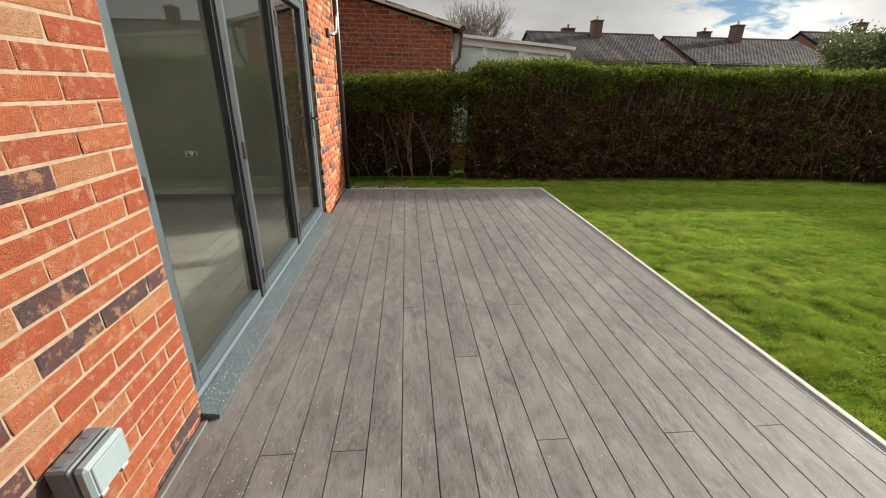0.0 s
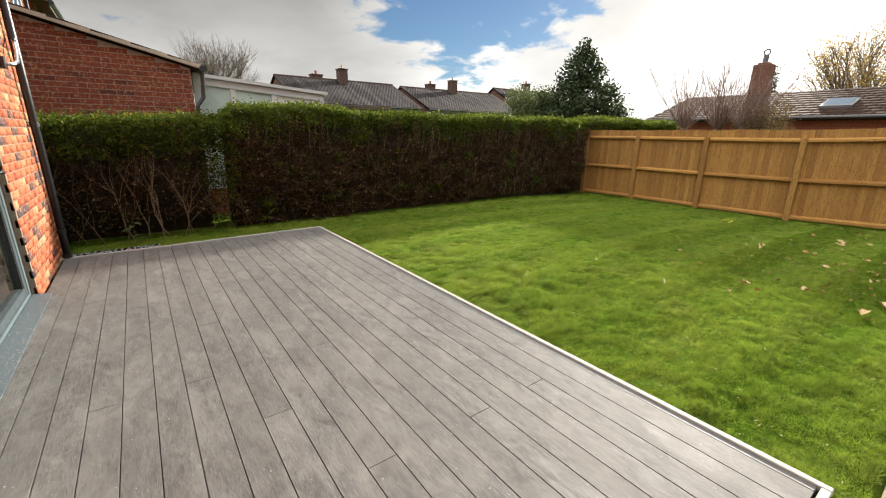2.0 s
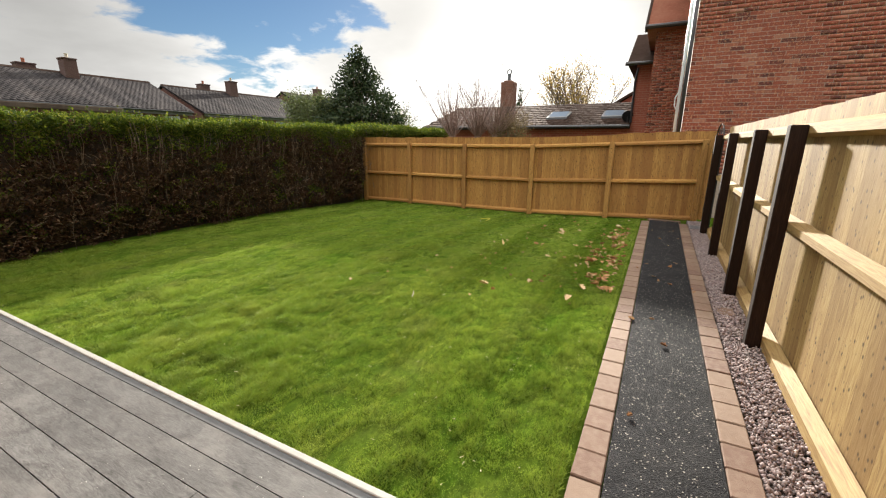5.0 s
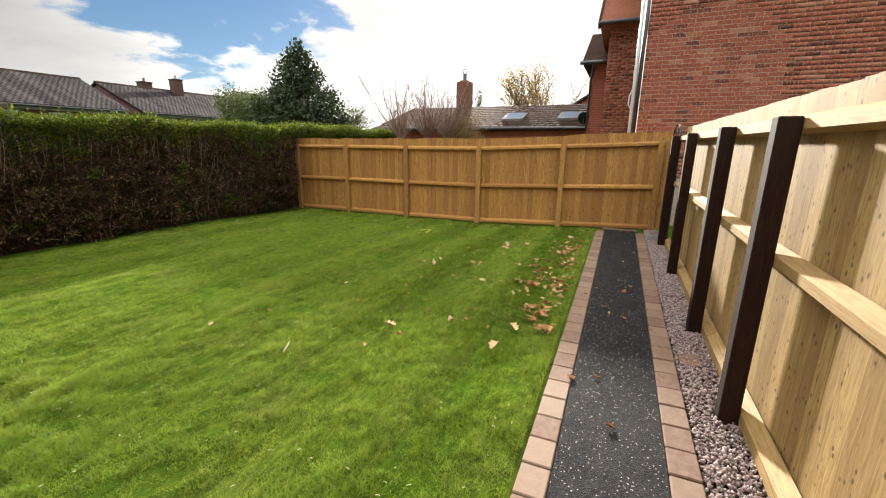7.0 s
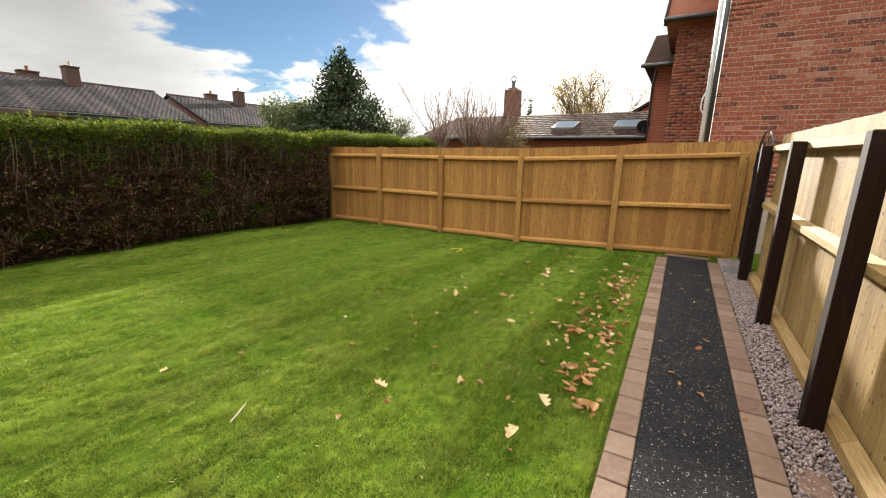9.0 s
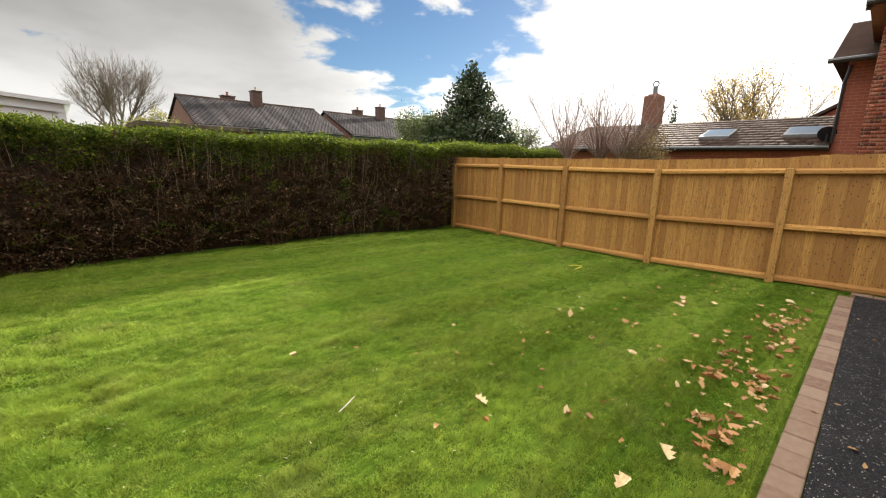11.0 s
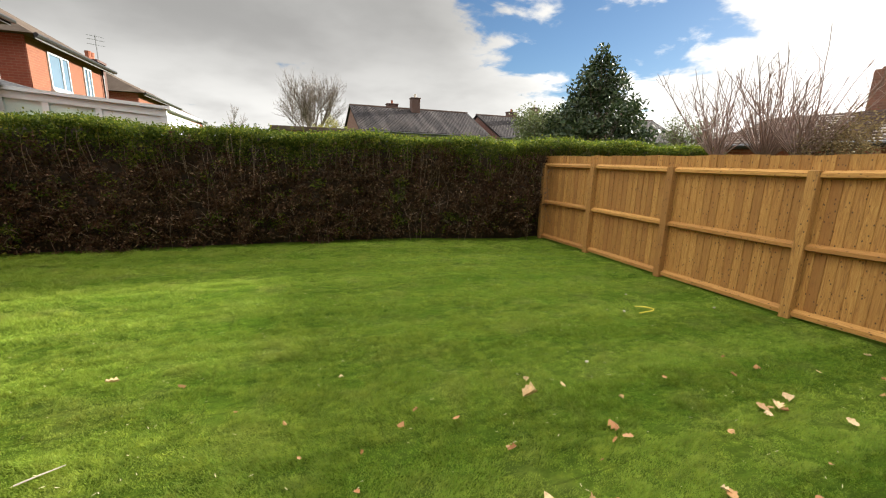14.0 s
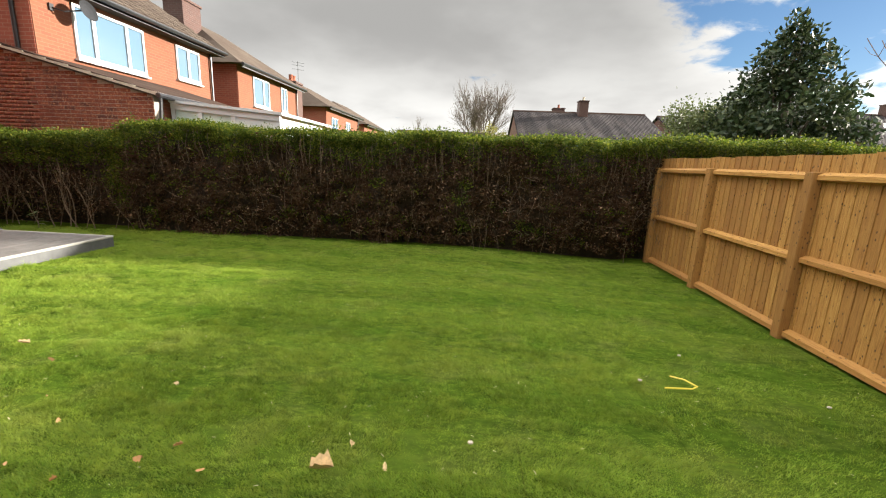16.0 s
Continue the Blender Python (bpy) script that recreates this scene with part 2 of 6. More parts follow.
def m_tarmac():
    n = Nodes("tarmac").world()
    v = n.add("ShaderNodeTexVoronoi")
    v.inputs["Scale"].default_value = 165
    n.link(n.co, v.inputs["Vector"])
    sepc = n.add("ShaderNodeSeparateColor")
    n.link(v.outputs["Color"], sepc.inputs[0])
    c = n.ramp(sepc.outputs[0], [(0.0, (0.013, 0.013, 0.0145)), (0.5, (0.022, 0.022, 0.024)), (0.86, (0.044, 0.043, 0.042)), (0.978, (0.34, 0.32, 0.28))], "CONSTANT")
    c = n.mix(n.value(n.noise(3, 6), 0.45, 0.75, 0, 0.3), c, (0.042, 0.041, 0.039))
    n.bump(v.outputs["Distance"], 0.8, 0.008)
    return n.done(c, n.value(n.noise(8, 4), 0.3, 0.7, 0.75, 0.95), spec=0.1)


M["tarmac"] = m_tarmac()


def m_sett():
    n = Nodes("paving_sett").world()
    c = n.ramp(n.rand(), [(0, (0.150, 0.087, 0.058)), (0.35, (0.17, 0.108, 0.072)), (0.7, (0.21, 0.142, 0.098)), (0.9, (0.128, 0.070, 0.046))])
    c = n.mix(n.value(n.noise(22, 6), 0.4, 0.75, 0, 0.45), c, (0.245, 0.178, 0.128))
    n.bump(n.noise(120, 5), 0.35, 0.004)
    return n.done(c, 0.85)


M["sett"] = m_sett()


def m_gravel():
    n = Nodes("gravel").world()
    c = n.ramp(n.rand(True), [(0, (0.20, 0.155, 0.15)), (0.3, (0.33, 0.26, 0.245)), (0.6, (0.25, 0.20, 0.20)), (0.85, (0.42, 0.36, 0.34)), (1, (0.30, 0.21, 0.19))])
    n.bump(n.noise(150, 4), 0.4, 0.003)
    return n.done(c, 0.85)


M["gravel"] = m_gravel()


def m_grass(name, blade):
    n = Nodes(name).world()
    big = n.noise(1.7, 5, 0.6, (0.7, 1.2, 1))
    mid = n.noise(11, 6, 0.7, (0.6, 1.3, 1))
    c = n.ramp(mid, [(0.36, (0.050, 0.108, 0.009)), (0.5, (0.140, 0.225, 0.020)), (0.64, (0.26, 0.335, 0.038))])
    c = n.mix(n.value(big, 0.44, 0.60, 0, 0.55), c, (0.13, 0.25, 0.018))
    c = n.mix(n.value(n.noise(2.3, 5, 0.6), 0.52, 0.68, 0, 0.5), c, (0.25, 0.26, 0.07))
    # laid as turf rolls, each with its own tone
    roll = n.add("ShaderNodeTexBrick")
    n.link(n.co, roll.inputs["Vector"])
    for key, val in (("Scale", 1.0), ("Mortar Size", 0.007), ("Mortar Smooth", 0.6), ("Brick Width", 1.9), ("Row Height", 0.53)):
        roll.inputs[key].default_value = val
    roll.inputs["Color1"].default_value, roll.inputs["Color2"].default_value, roll.inputs["Mortar"].default_value = (0.86, 0.98, 0.80, 1), (1.30, 1.24, 1.45, 1), (0.62, 0.62, 0.58, 1)
    c = n.mix(0.9, c, roll.outputs[0], "MULTIPLY")
    # tufts: lit tips and shaded hollows, painted as pale and dark noise
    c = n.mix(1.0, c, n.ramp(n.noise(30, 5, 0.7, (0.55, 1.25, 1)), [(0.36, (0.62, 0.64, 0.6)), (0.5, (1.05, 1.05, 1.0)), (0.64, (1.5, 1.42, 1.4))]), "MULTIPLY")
    # mowing stripes
    wv = n.add("ShaderNodeTexWave")
    wv.bands_direction = "Y"
    for key, val in (("Scale", 0.33), ("Distortion", 1.3), ("Detail", 3.0), ("Detail Scale", 0.8)):
        wv.inputs[key].default_value = val
    n.link(n.co, wv.inputs["Vector"])
    c = n.mix(n.value(wv.outputs["Fac"], 0.35, 0.65, 0.0, 0.30), c, (0.062, 0.118, 0.012))
    c = n.mix(n.value(wv.outputs["Fac"], 0.35, 0.65, 0.30, 0.0), c, (0.23, 0.30, 0.045))
    if blade:
        c = n.mix(n.value(n.rand(True), 0, 1, 0, 0.65), c, (0.25, 0.305, 0.04))
        n.b.inputs["Subsurface Weight"].default_value = 0.0
        m = n.done(c, 0.65, spec=0.18)
        tr, mx = n.add("ShaderNodeBsdfTranslucent"), n.add("ShaderNodeMixShader")
        n.link(c, tr.inputs[0])
        mx.inputs[0].default_value = 0.38
        out = n.nt.nodes["Material Output"]
        n.link(n.b.outputs[0], mx.inputs[1])
        n.link(tr.outputs[0], mx.inputs[2])
        n.link(mx.outputs[0], out.inputs[0])
        return m
    # shade between the blades, painted into the ground colour
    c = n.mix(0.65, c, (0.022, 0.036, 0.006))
    n.bump(n.noise(60, 6, 0.7), 0.9, 0.03)
    return n.done(c, 1.0, spec=0.0)


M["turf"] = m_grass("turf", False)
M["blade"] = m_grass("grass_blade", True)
M["straw"] = m_plain("straw", (0.42, 0.38, 0.20), 0.8)


def m_leaf(name, stops, trans=0.4, rough=0.45, spec=0.4):
    n = Nodes(name).world()
    c = n.ramp(n.rand(True), stops)
    c = n.mix(n.value(n.noise(3.0, 4), 0.35, 0.7, 0, 0.5), c, scaled(stops[0][1], 0.8))
    m = n.done(c, rough, spec=spec)
    tr, mx = n.add("ShaderNodeBsdfTranslucent"), n.add("ShaderNodeMixShader")
    n.link(c, tr.inputs[0])
    mx.inputs[0].default_value = trans
    n.link(n.b.outputs[0], mx.inputs[1])
    n.link(tr.outputs[0], mx.inputs[2])
    n.link(mx.outputs[0], n.nt.nodes["Material Output"].inputs[0])
    return m


M["privet"] = m_leaf("privet_leaf", [(0, (0.034, 0.058, 0.007)), (0.5, (0.074, 0.110, 0.010)), (0.85, (0.15, 0.175, 0.018)), (1, (0.25, 0.24, 0.035))], 0.5, 0.6, 0.15)
M["dead"] = m_leaf("dry_leaf", [(0, (0.035, 0.018, 0.009)), (0.5, (0.080, 0.040, 0.020)), (0.8, (0.060, 0.046, 0.016)), (0.93, (0.13, 0.075, 0.04)), (1, (0.34, 0.23, 0.14))], 0.2, 0.7, 0.2)
M["holly"] = m_leaf("holly_leaf", [(0, (0.016, 0.030, 0.012)), (0.6, (0.034, 0.056, 0.02)), (1, (0.085, 0.10, 0.04))], 0.2, 0.5, 0.22)
M["bushleaf"] = m_leaf("bush_leaf", [(0, (0.06, 0.08, 0.025)), (0.6, (0.10, 0.13, 0.04)), (1, (0.18, 0.19, 0.07))], 0.35)
M["yellowleaf"] = m_leaf("autumn_leaf", [(0, (0.30, 0.21, 0.05)), (0.6, (0.42, 0.31, 0.08)), (1, (0.36, 0.20, 0.06))], 0.5)
M["bark"] = m_plain("bark", (0.11, 0.085, 0.065), 0.9, vary=0.35, scale=25)
M["stem"] = m_plain("hedge_stem", (0.14, 0.10, 0.064), 0.9, vary=0.35, scale=25)
M["twigred"] = m_plain("red_twig", (0.20, 0.135, 0.11), 0.8, vary=0.3, scale=25)
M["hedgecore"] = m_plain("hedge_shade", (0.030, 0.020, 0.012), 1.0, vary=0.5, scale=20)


def m_fallen():
    n = Nodes("fallen_leaf").world()
    c = n.ramp(n.rand(), [(0, (0.27, 0.115, 0.036)), (0.3, (0.36, 0.175, 0.06)), (0.55, (0.44, 0.25, 0.10)), (0.72, (0.22, 0.095, 0.032)), (0.88, (0.50, 0.34, 0.16)), (1, (0.56, 0.44, 0.25))])
    c = n.mix(n.value(n.noise(60, 4), 0.4, 0.7, 0, 0.4), c, (0.22, 0.11, 0.045))
    n.bump(n.noise(90, 3), 0.4, 0.004)
    return n.done(c, 0.65)


M["fallen"] = m_fallen()
M["fallen_pale"] = m_plain("pale_fallen_leaf", (0.50, 0.36, 0.19), 0.7, vary=0.3, scale=60)


def m_tiles(name, cols, scale_x, rough=0.75):
    n = Nodes(name).world()
    c = n.ramp(n.noise(1.2, 6, 0.6, (1.0, 1.0, 0.35)), [(0.3, cols[0]), (0.5, cols[1]), (0.72, cols[2])])
    c = n.mix(n.value(n.rand(True), 0, 1, 0, 0.22), c, scaled(cols[1], 0.7))
    c = n.mix(n.value(n.noise(14, 5), 0.5, 0.8, 0, 0.4), c, scaled(cols[2], 1.15))
    n.bump(n.noise(40, 4), 0.3, 0.01)
    return n.done(c, 0.95, spec=0.02)


def m_slate():
    """Old slates: soot and rain streaks running down the slope."""
    n = Nodes("slate").world()
    c = n.ramp(n.noise(0.9, 6, 0.65, (1.6, 0.16, 0.4)), [(0.32, (0.010, 0.009, 0.010)), (0.5, (0.026, 0.023, 0.024)), (0.68, (0.062, 0.055, 0.054))])
    c = n.mix(n.value(n.rand(True), 0, 1, 0, 0.35), c, (0.030, 0.026, 0.027))
    c = n.mix(n.value(n.noise(0.5, 5, 0.6), 0.5, 0.72, 0, 0.5), c, (0.052, 0.043, 0.038))
    n.bump(n.noise(40, 4), 0.3, 0.01)
    return n.done(c, 0.9, spec=0.06)


M["slate"] = m_slate()
M["tile_brown"] = m_tiles("brown_tile", [(0.055, 0.041, 0.033), (0.08, 0.062, 0.050), (0.11, 0.090, 0.072)], 1)
M["tile_dark"] = m_tiles("dark_tile", [(0.034, 0.022, 0.017), (0.052, 0.035, 0.028), (0.075, 0.053, 0.043)], 1)
M["tile_red"] = m_tiles("red_tile", [(0.19, 0.07, 0.045), (0.26, 0.10, 0.065), (0.32, 0.15, 0.10)], 1)


def m_brickwall(name, a, b, mortar, bump=0.2):
    """Far brickwork: courses 75 mm high, seen from too far off to be picked apart."""
    n = Nodes(name).world()
    geo = n.add("ShaderNodeNewGeometry")
    sep, nor, cmb = n.add("ShaderNodeSeparateXYZ"), n.add("ShaderNodeSeparateXYZ"), n.add("ShaderNodeCombineXYZ")
    n.link(geo.outputs["Position"], sep.inputs[0])
    add = n.add("ShaderNodeMath")
    n.link(sep.outputs[0], add.inputs[0])
    n.link(sep.outputs[1], add.inputs[1])
    n.link(add.outputs[0], cmb.inputs[0])
    n.link(sep.outputs[2], cmb.inputs[1])
    t = n.add("ShaderNodeTexBrick")
    n.link(cmb.outputs[0], t.inputs["Vector"])
    for k, v in (("Scale", 1.0), ("Mortar Size", 0.006), ("Brick Width", 0.225), ("Row Height", 0.075)):
        t.inputs[k].default_value = v
    t.inputs["Color1"].default_value, t.inputs["Color2"].default_value, t.inputs["Mortar"].default_value = (*a, 1), (*b, 1), (*mortar, 1)
    c = n.mix(n.value(n.noise(2.5, 6), 0.4, 0.75, 0, 0.4), t.outputs[0], scaled(a, 0.8))
    n.bump(n.noise(60, 4), bump, 0.01)
    return n.done(c, 0.9)


M["wall_orange"] = m_brickwall("orange_brickwork", (0.18, 0.060, 0.028), (0.15, 0.048, 0.024), (0.19, 0.09, 0.052))
M["wall_red"] = m_brickwall("red_brickwork", (0.30, 0.085, 0.05), (0.24, 0.065, 0.04), (0.30, 0.17, 0.12))
M["wall_brown"] = m_brickwall("brown_brickwork", (0.13, 0.055, 0.04), (0.10, 0.042, 0.033), (0.16, 0.11, 0.09))


# ---- mesh helpers ----


def link_mesh(name, bm, mat, parent=None, label="", smooth=False):
    me = bpy.data.meshes.new(name)
    bm.to_mesh(me)
    bm.free()
    if smooth:
        for p in me.polygons:
            p.use_smooth = True
    if mat:
        me.materials.append(mat)
    ob = new(name, me)
    if parent:
        ob.parent = parent
    if label:
        ob["label"] = label
    return ob


def part(name, bm, mat, parent, label="", smooth=False):
    return link_mesh(name, bm, mat, parent, label, smooth)


def thing(name, label, category, at=(0, 0, 0), group="", kind=""):
    return tagged(new(name), label, category, group, kind) if at == (0, 0, 0) else placed(tagged(new(name), label, category, group, kind), at)


def placed(ob, at):
    ob.location = at
    return ob


def box(x0, x1, y0, y1, z0, z1, bevel=0.0, bm=None):
    b = bmesh.new()
    v = bmesh.ops.create_cube(b, size=1)["verts"]
    for q in v:
        q.co = Vector(((x0 + x1) / 2 + q.co.x * (x1 - x0), (y0 + y1) / 2 + q.co.y * (y1 - y0), (z0 + z1) / 2 + q.co.z * (z1 - z0)))
    if bevel:
        bmesh.ops.bevel(b, geom=b.edges[:], offset=bevel, segments=1, affect="EDGES", profile=0.5)
    if bm is None:
        return b
    merge(bm, b)
    return bm


def merge(bm, other):
    tmp = bpy.data.meshes.new("tmp")
    other.to_mesh(tmp)
    other.free()
    bm.from_mesh(tmp)
    bpy.data.meshes.remove(tmp)
    return bm


def prism(poly, axis, a, b, bevel=0.0):
    """A polygon of two coordinates, drawn out along an axis from a to b."""
    bm = bmesh.new()
    def co(p, d):
        return {"x": (d, p[0], p[1]), "y": (p[0], d, p[1]), "z": (p[0], p[1], d)}[axis]
    lo, hi = [bm.verts.new(co(p, a)) for p in poly], [bm.verts.new(co(p, b)) for p in poly]
    n = len(poly)
    bm.faces.new(lo), bm.faces.new(hi)
    for i in range(n):
        bm.faces.new((lo[i], lo[(i + 1) % n], hi[(i + 1) % n], hi[i]))
    bmesh.ops.recalc_face_normals(bm, faces=bm.faces[:])
    if bevel:
        bmesh.ops.bevel(bm, geom=bm.edges[:], offset=bevel, segments=1, affect="EDGES", profile=0.5)
    return bm


def tube(points, radii, sides=8, bm=None, caps=True):
    """A round bar through points."""
    bm = bm or bmesh.new()
    rings, prev = [], None
    pts = [Vector(p) for p in points]
    if isinstance(radii, (int, float)):
        radii = [radii] * len(pts)
    for i, p in enumerate(pts):
        d = (pts[min(i + 1, len(pts) - 1)] - pts[max(i - 1, 0)]).normalized()
        a = d.orthogonal().normalized() if prev is None else (prev - d * prev.dot(d)).normalized()
        prev = a
        b = d.cross(a)
        rings.append([bm.verts.new(p + (a * math.cos(k * math.tau / sides) + b * math.sin(k * math.tau / sides)) * radii[i]) for k in range(sides)])
    for r, s in zip(rings, rings[1:]):
        for k in range(sides):
            bm.faces.new((r[k], r[(k + 1) % sides], s[(k + 1) % sides], s[k]))
    if caps:
        bm.faces.new(rings[0][::-1]), bm.faces.new(rings[-1])
    return bm


def raw_mesh(name, verts, faces, mat, parent=None):
    """A large mesh from arrays: verts (n,3), faces (m,k)."""
    me = bpy.data.meshes.new(name)
    verts, faces = np.asarray(verts, np.float32), np.asarray(faces, np.int32)
    k = faces.shape[1]
    me.vertices.add(len(verts))
    me.vertices.foreach_set("co", verts.ravel())
    me.loops.add(faces.size)
    me.loops.foreach_set("vertex_index", faces.ravel())
    me.polygons.add(len(faces))
    me.polygons.foreach_set("loop_start", np.arange(0, faces.size, k, dtype=np.int32))
    me.polygons.foreach_set("loop_total", np.full(len(faces), k, np.int32))
    me.update(calc_edges=True)
    me.materials.append(mat)
    ob = new(name, me)
    if parent:
        ob.parent = parent
    return ob


def smoothstep(v):
    v = np.clip(v, 0, 1)
    return v * v * (3 - 2 * v)


LATTICE = np.random.default_rng(77).uniform(-1, 1, (64, 64))


def value_noise(x, y, s):
    """Smooth noise between -1 and 1 with features about s metres across."""
    u, v = np.asarray(x) / s + 200.0, np.asarray(y) / s + 200.0
    i, j = np.floor(u).astype(int), np.floor(v).astype(int)
    f, g = smoothstep(u - i), smoothstep(v - j)
    q = lambda a, b: LATTICE[a % 64, b % 64]
    return (q(i, j) * (1 - f) + q(i + 1, j) * f) * (1 - g) + (q(i, j + 1) * (1 - f) + q(i + 1, j + 1) * f) * g


def gz(x, y):
    """Height of the lawn: a slight crown, falling to the far corner."""
    crown = 0.045 * np.exp(-(((x - 4.0) / 2.6) ** 2 + ((y - 3.4) / 1.9) ** 2))
    fall = -0.12 * smoothstep((x - 6.5) / 3.9) * smoothstep((y + 1.0) / 3.5)
    uneven = 0.010 * value_noise(np.asarray(x) * 0.7, np.asarray(y) * 2.2, 0.55) + 0.006 * value_noise(np.asarray(x) + 9, y, 0.26)
    return crown + fall + uneven * ((np.asarray(y) > 0.05) & (np.asarray(y) < 6.9))


CUBE_F = np.array([(0, 3, 2, 1), (4, 5, 6, 7), (0, 1, 5, 4), (1, 2, 6, 5), (2, 3, 7, 6), (3, 0, 4, 7)])
brick_meshes = {}


def brick_mesh(length, height, depth, mat, variant):
    key = (round(length, 3), round(height, 3), mat.name, variant)
    if key not in brick_meshes:
        rng = random.Random(hash((key[0], key[1], variant)) % 1000)
        bm = box(-length / 2, length / 2, 0, depth, -height / 2, height / 2, 0.004)
        for v in bm.verts:
            if v.co.y < 0.01:
                v.co += Vector((rng.uniform(-1, 1) * 0.0024, rng.uniform(-1, 1) * 0.0009, rng.uniform(-1, 1) * 0.0024))
        me = bpy.data.meshes.new("brick")
        bm.to_mesh(me)
        bm.free()
        me.materials.append(mat)
        brick_meshes[key] = me
    return brick_meshes[key]


def brickwork(parent, face, u0, u1, z0, z1, out, mat, mat_run, near, limit=300, holes=(), top=None, seed=1, pitch=0.075):
    """Stretcher bond on a wall. face: ('x', value) or ('y', value); out: +1 or -1, the side on which it shows. near: (u, z) about which the
    single bricks are laid; the rest of the courses run on as one mesh."""
    rng = random.Random(seed)
    L, H, J, D = 0.217, pitch - 0.008, 0.008, 0.03
    cells = []
    rows = int((z1 - z0) / pitch)
    for r in range(rows):
        zc = z0 + r * pitch + pitch / 2
        u = u0 - (L + J) * (0.5 if r % 2 else 0.0)
        while u < u1:
            a, b = max(u, u0), min(u + L, u1)
            u += L + J
            pieces = [(a, b)]
            for h0, h1, g0, g1 in holes:
                if g0 < zc < g1:
                    cut = []
                    for p, q in pieces:
                        if q <= h0 or p >= h1:
                            cut.append((p, q))
                        else:
                            if p < h0:
                                cut.append((p, h0))
                            if q > h1:
                                cut.append((h1, q))
                    pieces = cut
            for p, q in pieces:
                if q - p > 0.03 and (top is None or zc + pitch / 2 < top((p + q) / 2)):
                    cells.append((p, q, zc))
    cells.sort(key=lambda c: ((c[0] + c[1]) / 2 - near[0]) ** 2 + (c[2] - near[1]) ** 2)
    axis, val = face
    turn = {("y", -1): 0, ("y", 1): math.pi, ("x", 1): math.pi / 2, ("x", -1): -math.pi / 2}[(axis, out)]
    for p, q, zc in cells[:limit]:
        ob = new("brick", brick_mesh(round(q - p, 2), H, D, mat, rng.randrange(4)))
        ob.parent = parent
        c = (p + q) / 2
        proud = 0.0040 + rng.uniform(-0.0014, 0.0014)
        ob.location = (c, val + out * proud, zc) if axis == "y" else (val + out * proud, c, zc)
        ob.rotation_euler = (0, 0, turn)
    rest = cells[limit:]
    if rest:
        c = np.array(rest)
        pr = 0.0040 + np.array([rng.uniform(-0.0012, 0.0012) for _ in rest])
        n = len(rest)
        V = np.zeros((n, 8, 3))
        ua, ub, za, zb = c[:, 0], c[:, 1], c[:, 2] - H / 2, c[:, 2] + H / 2
        da, db = val + out * pr, np.full(n, val - out * 0.02)
        for k, (du, dd, dz) in enumerate(((0, 0, 0), (1, 0, 0), (1, 1, 0), (0, 1, 0), (0, 0, 1), (1, 0, 1), (1, 1, 1), (0, 1, 1))):
            uu, dep, zz = (ub if du else ua), (db if dd else da), (zb if dz else za)
            V[:, k] = np.stack((uu, dep, zz) if axis == "y" else (dep, uu, zz), 1)
        F = (np.arange(n)[:, None, None] * 8 + CUBE_F[None]).reshape(-1, 4)
        ob = raw_mesh("brick_run", V.reshape(-1, 3), F, mat_run, parent)
        tagged(ob, kind="stuff")


def slab(name, bm, mat, label, category, kind="structure"):
    return tagged(link_mesh(name, bm, mat), label, category, kind=kind)


# ---- ground ----


def build_ground():
    n = 220
    xs = np.concatenate((np.array([-400, -150, -60, -25, -12]), np.linspace(-6, 14, n), np.array([22, 40, 80, 200, 500])))
    ys = np.concatenate((np.array([-400, -100, -40, -15, -6]), np.linspace(-3, 9, 140), np.array([16, 30, 60, 150, 500])))
    X, Y = np.meshgrid(xs, ys, indexing="ij")
    Z = gz(X, Y) - 0.012
    Z = np.where((Y < -0.02), Z - 0.03, Z)
    V = np.stack((X, Y, Z), -1).reshape(-1, 3)
    i, j = np.meshgrid(np.arange(len(xs) - 1), np.arange(len(ys) - 1), indexing="ij")
    a = (i * len(ys) + j).ravel()
    F = np.stack((a, a + len(ys), a + len(ys) + 1, a + 1), 1)
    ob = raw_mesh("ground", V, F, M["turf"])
    tagged(ob, "green turf ground running on past the fences", "ground", kind="structure")


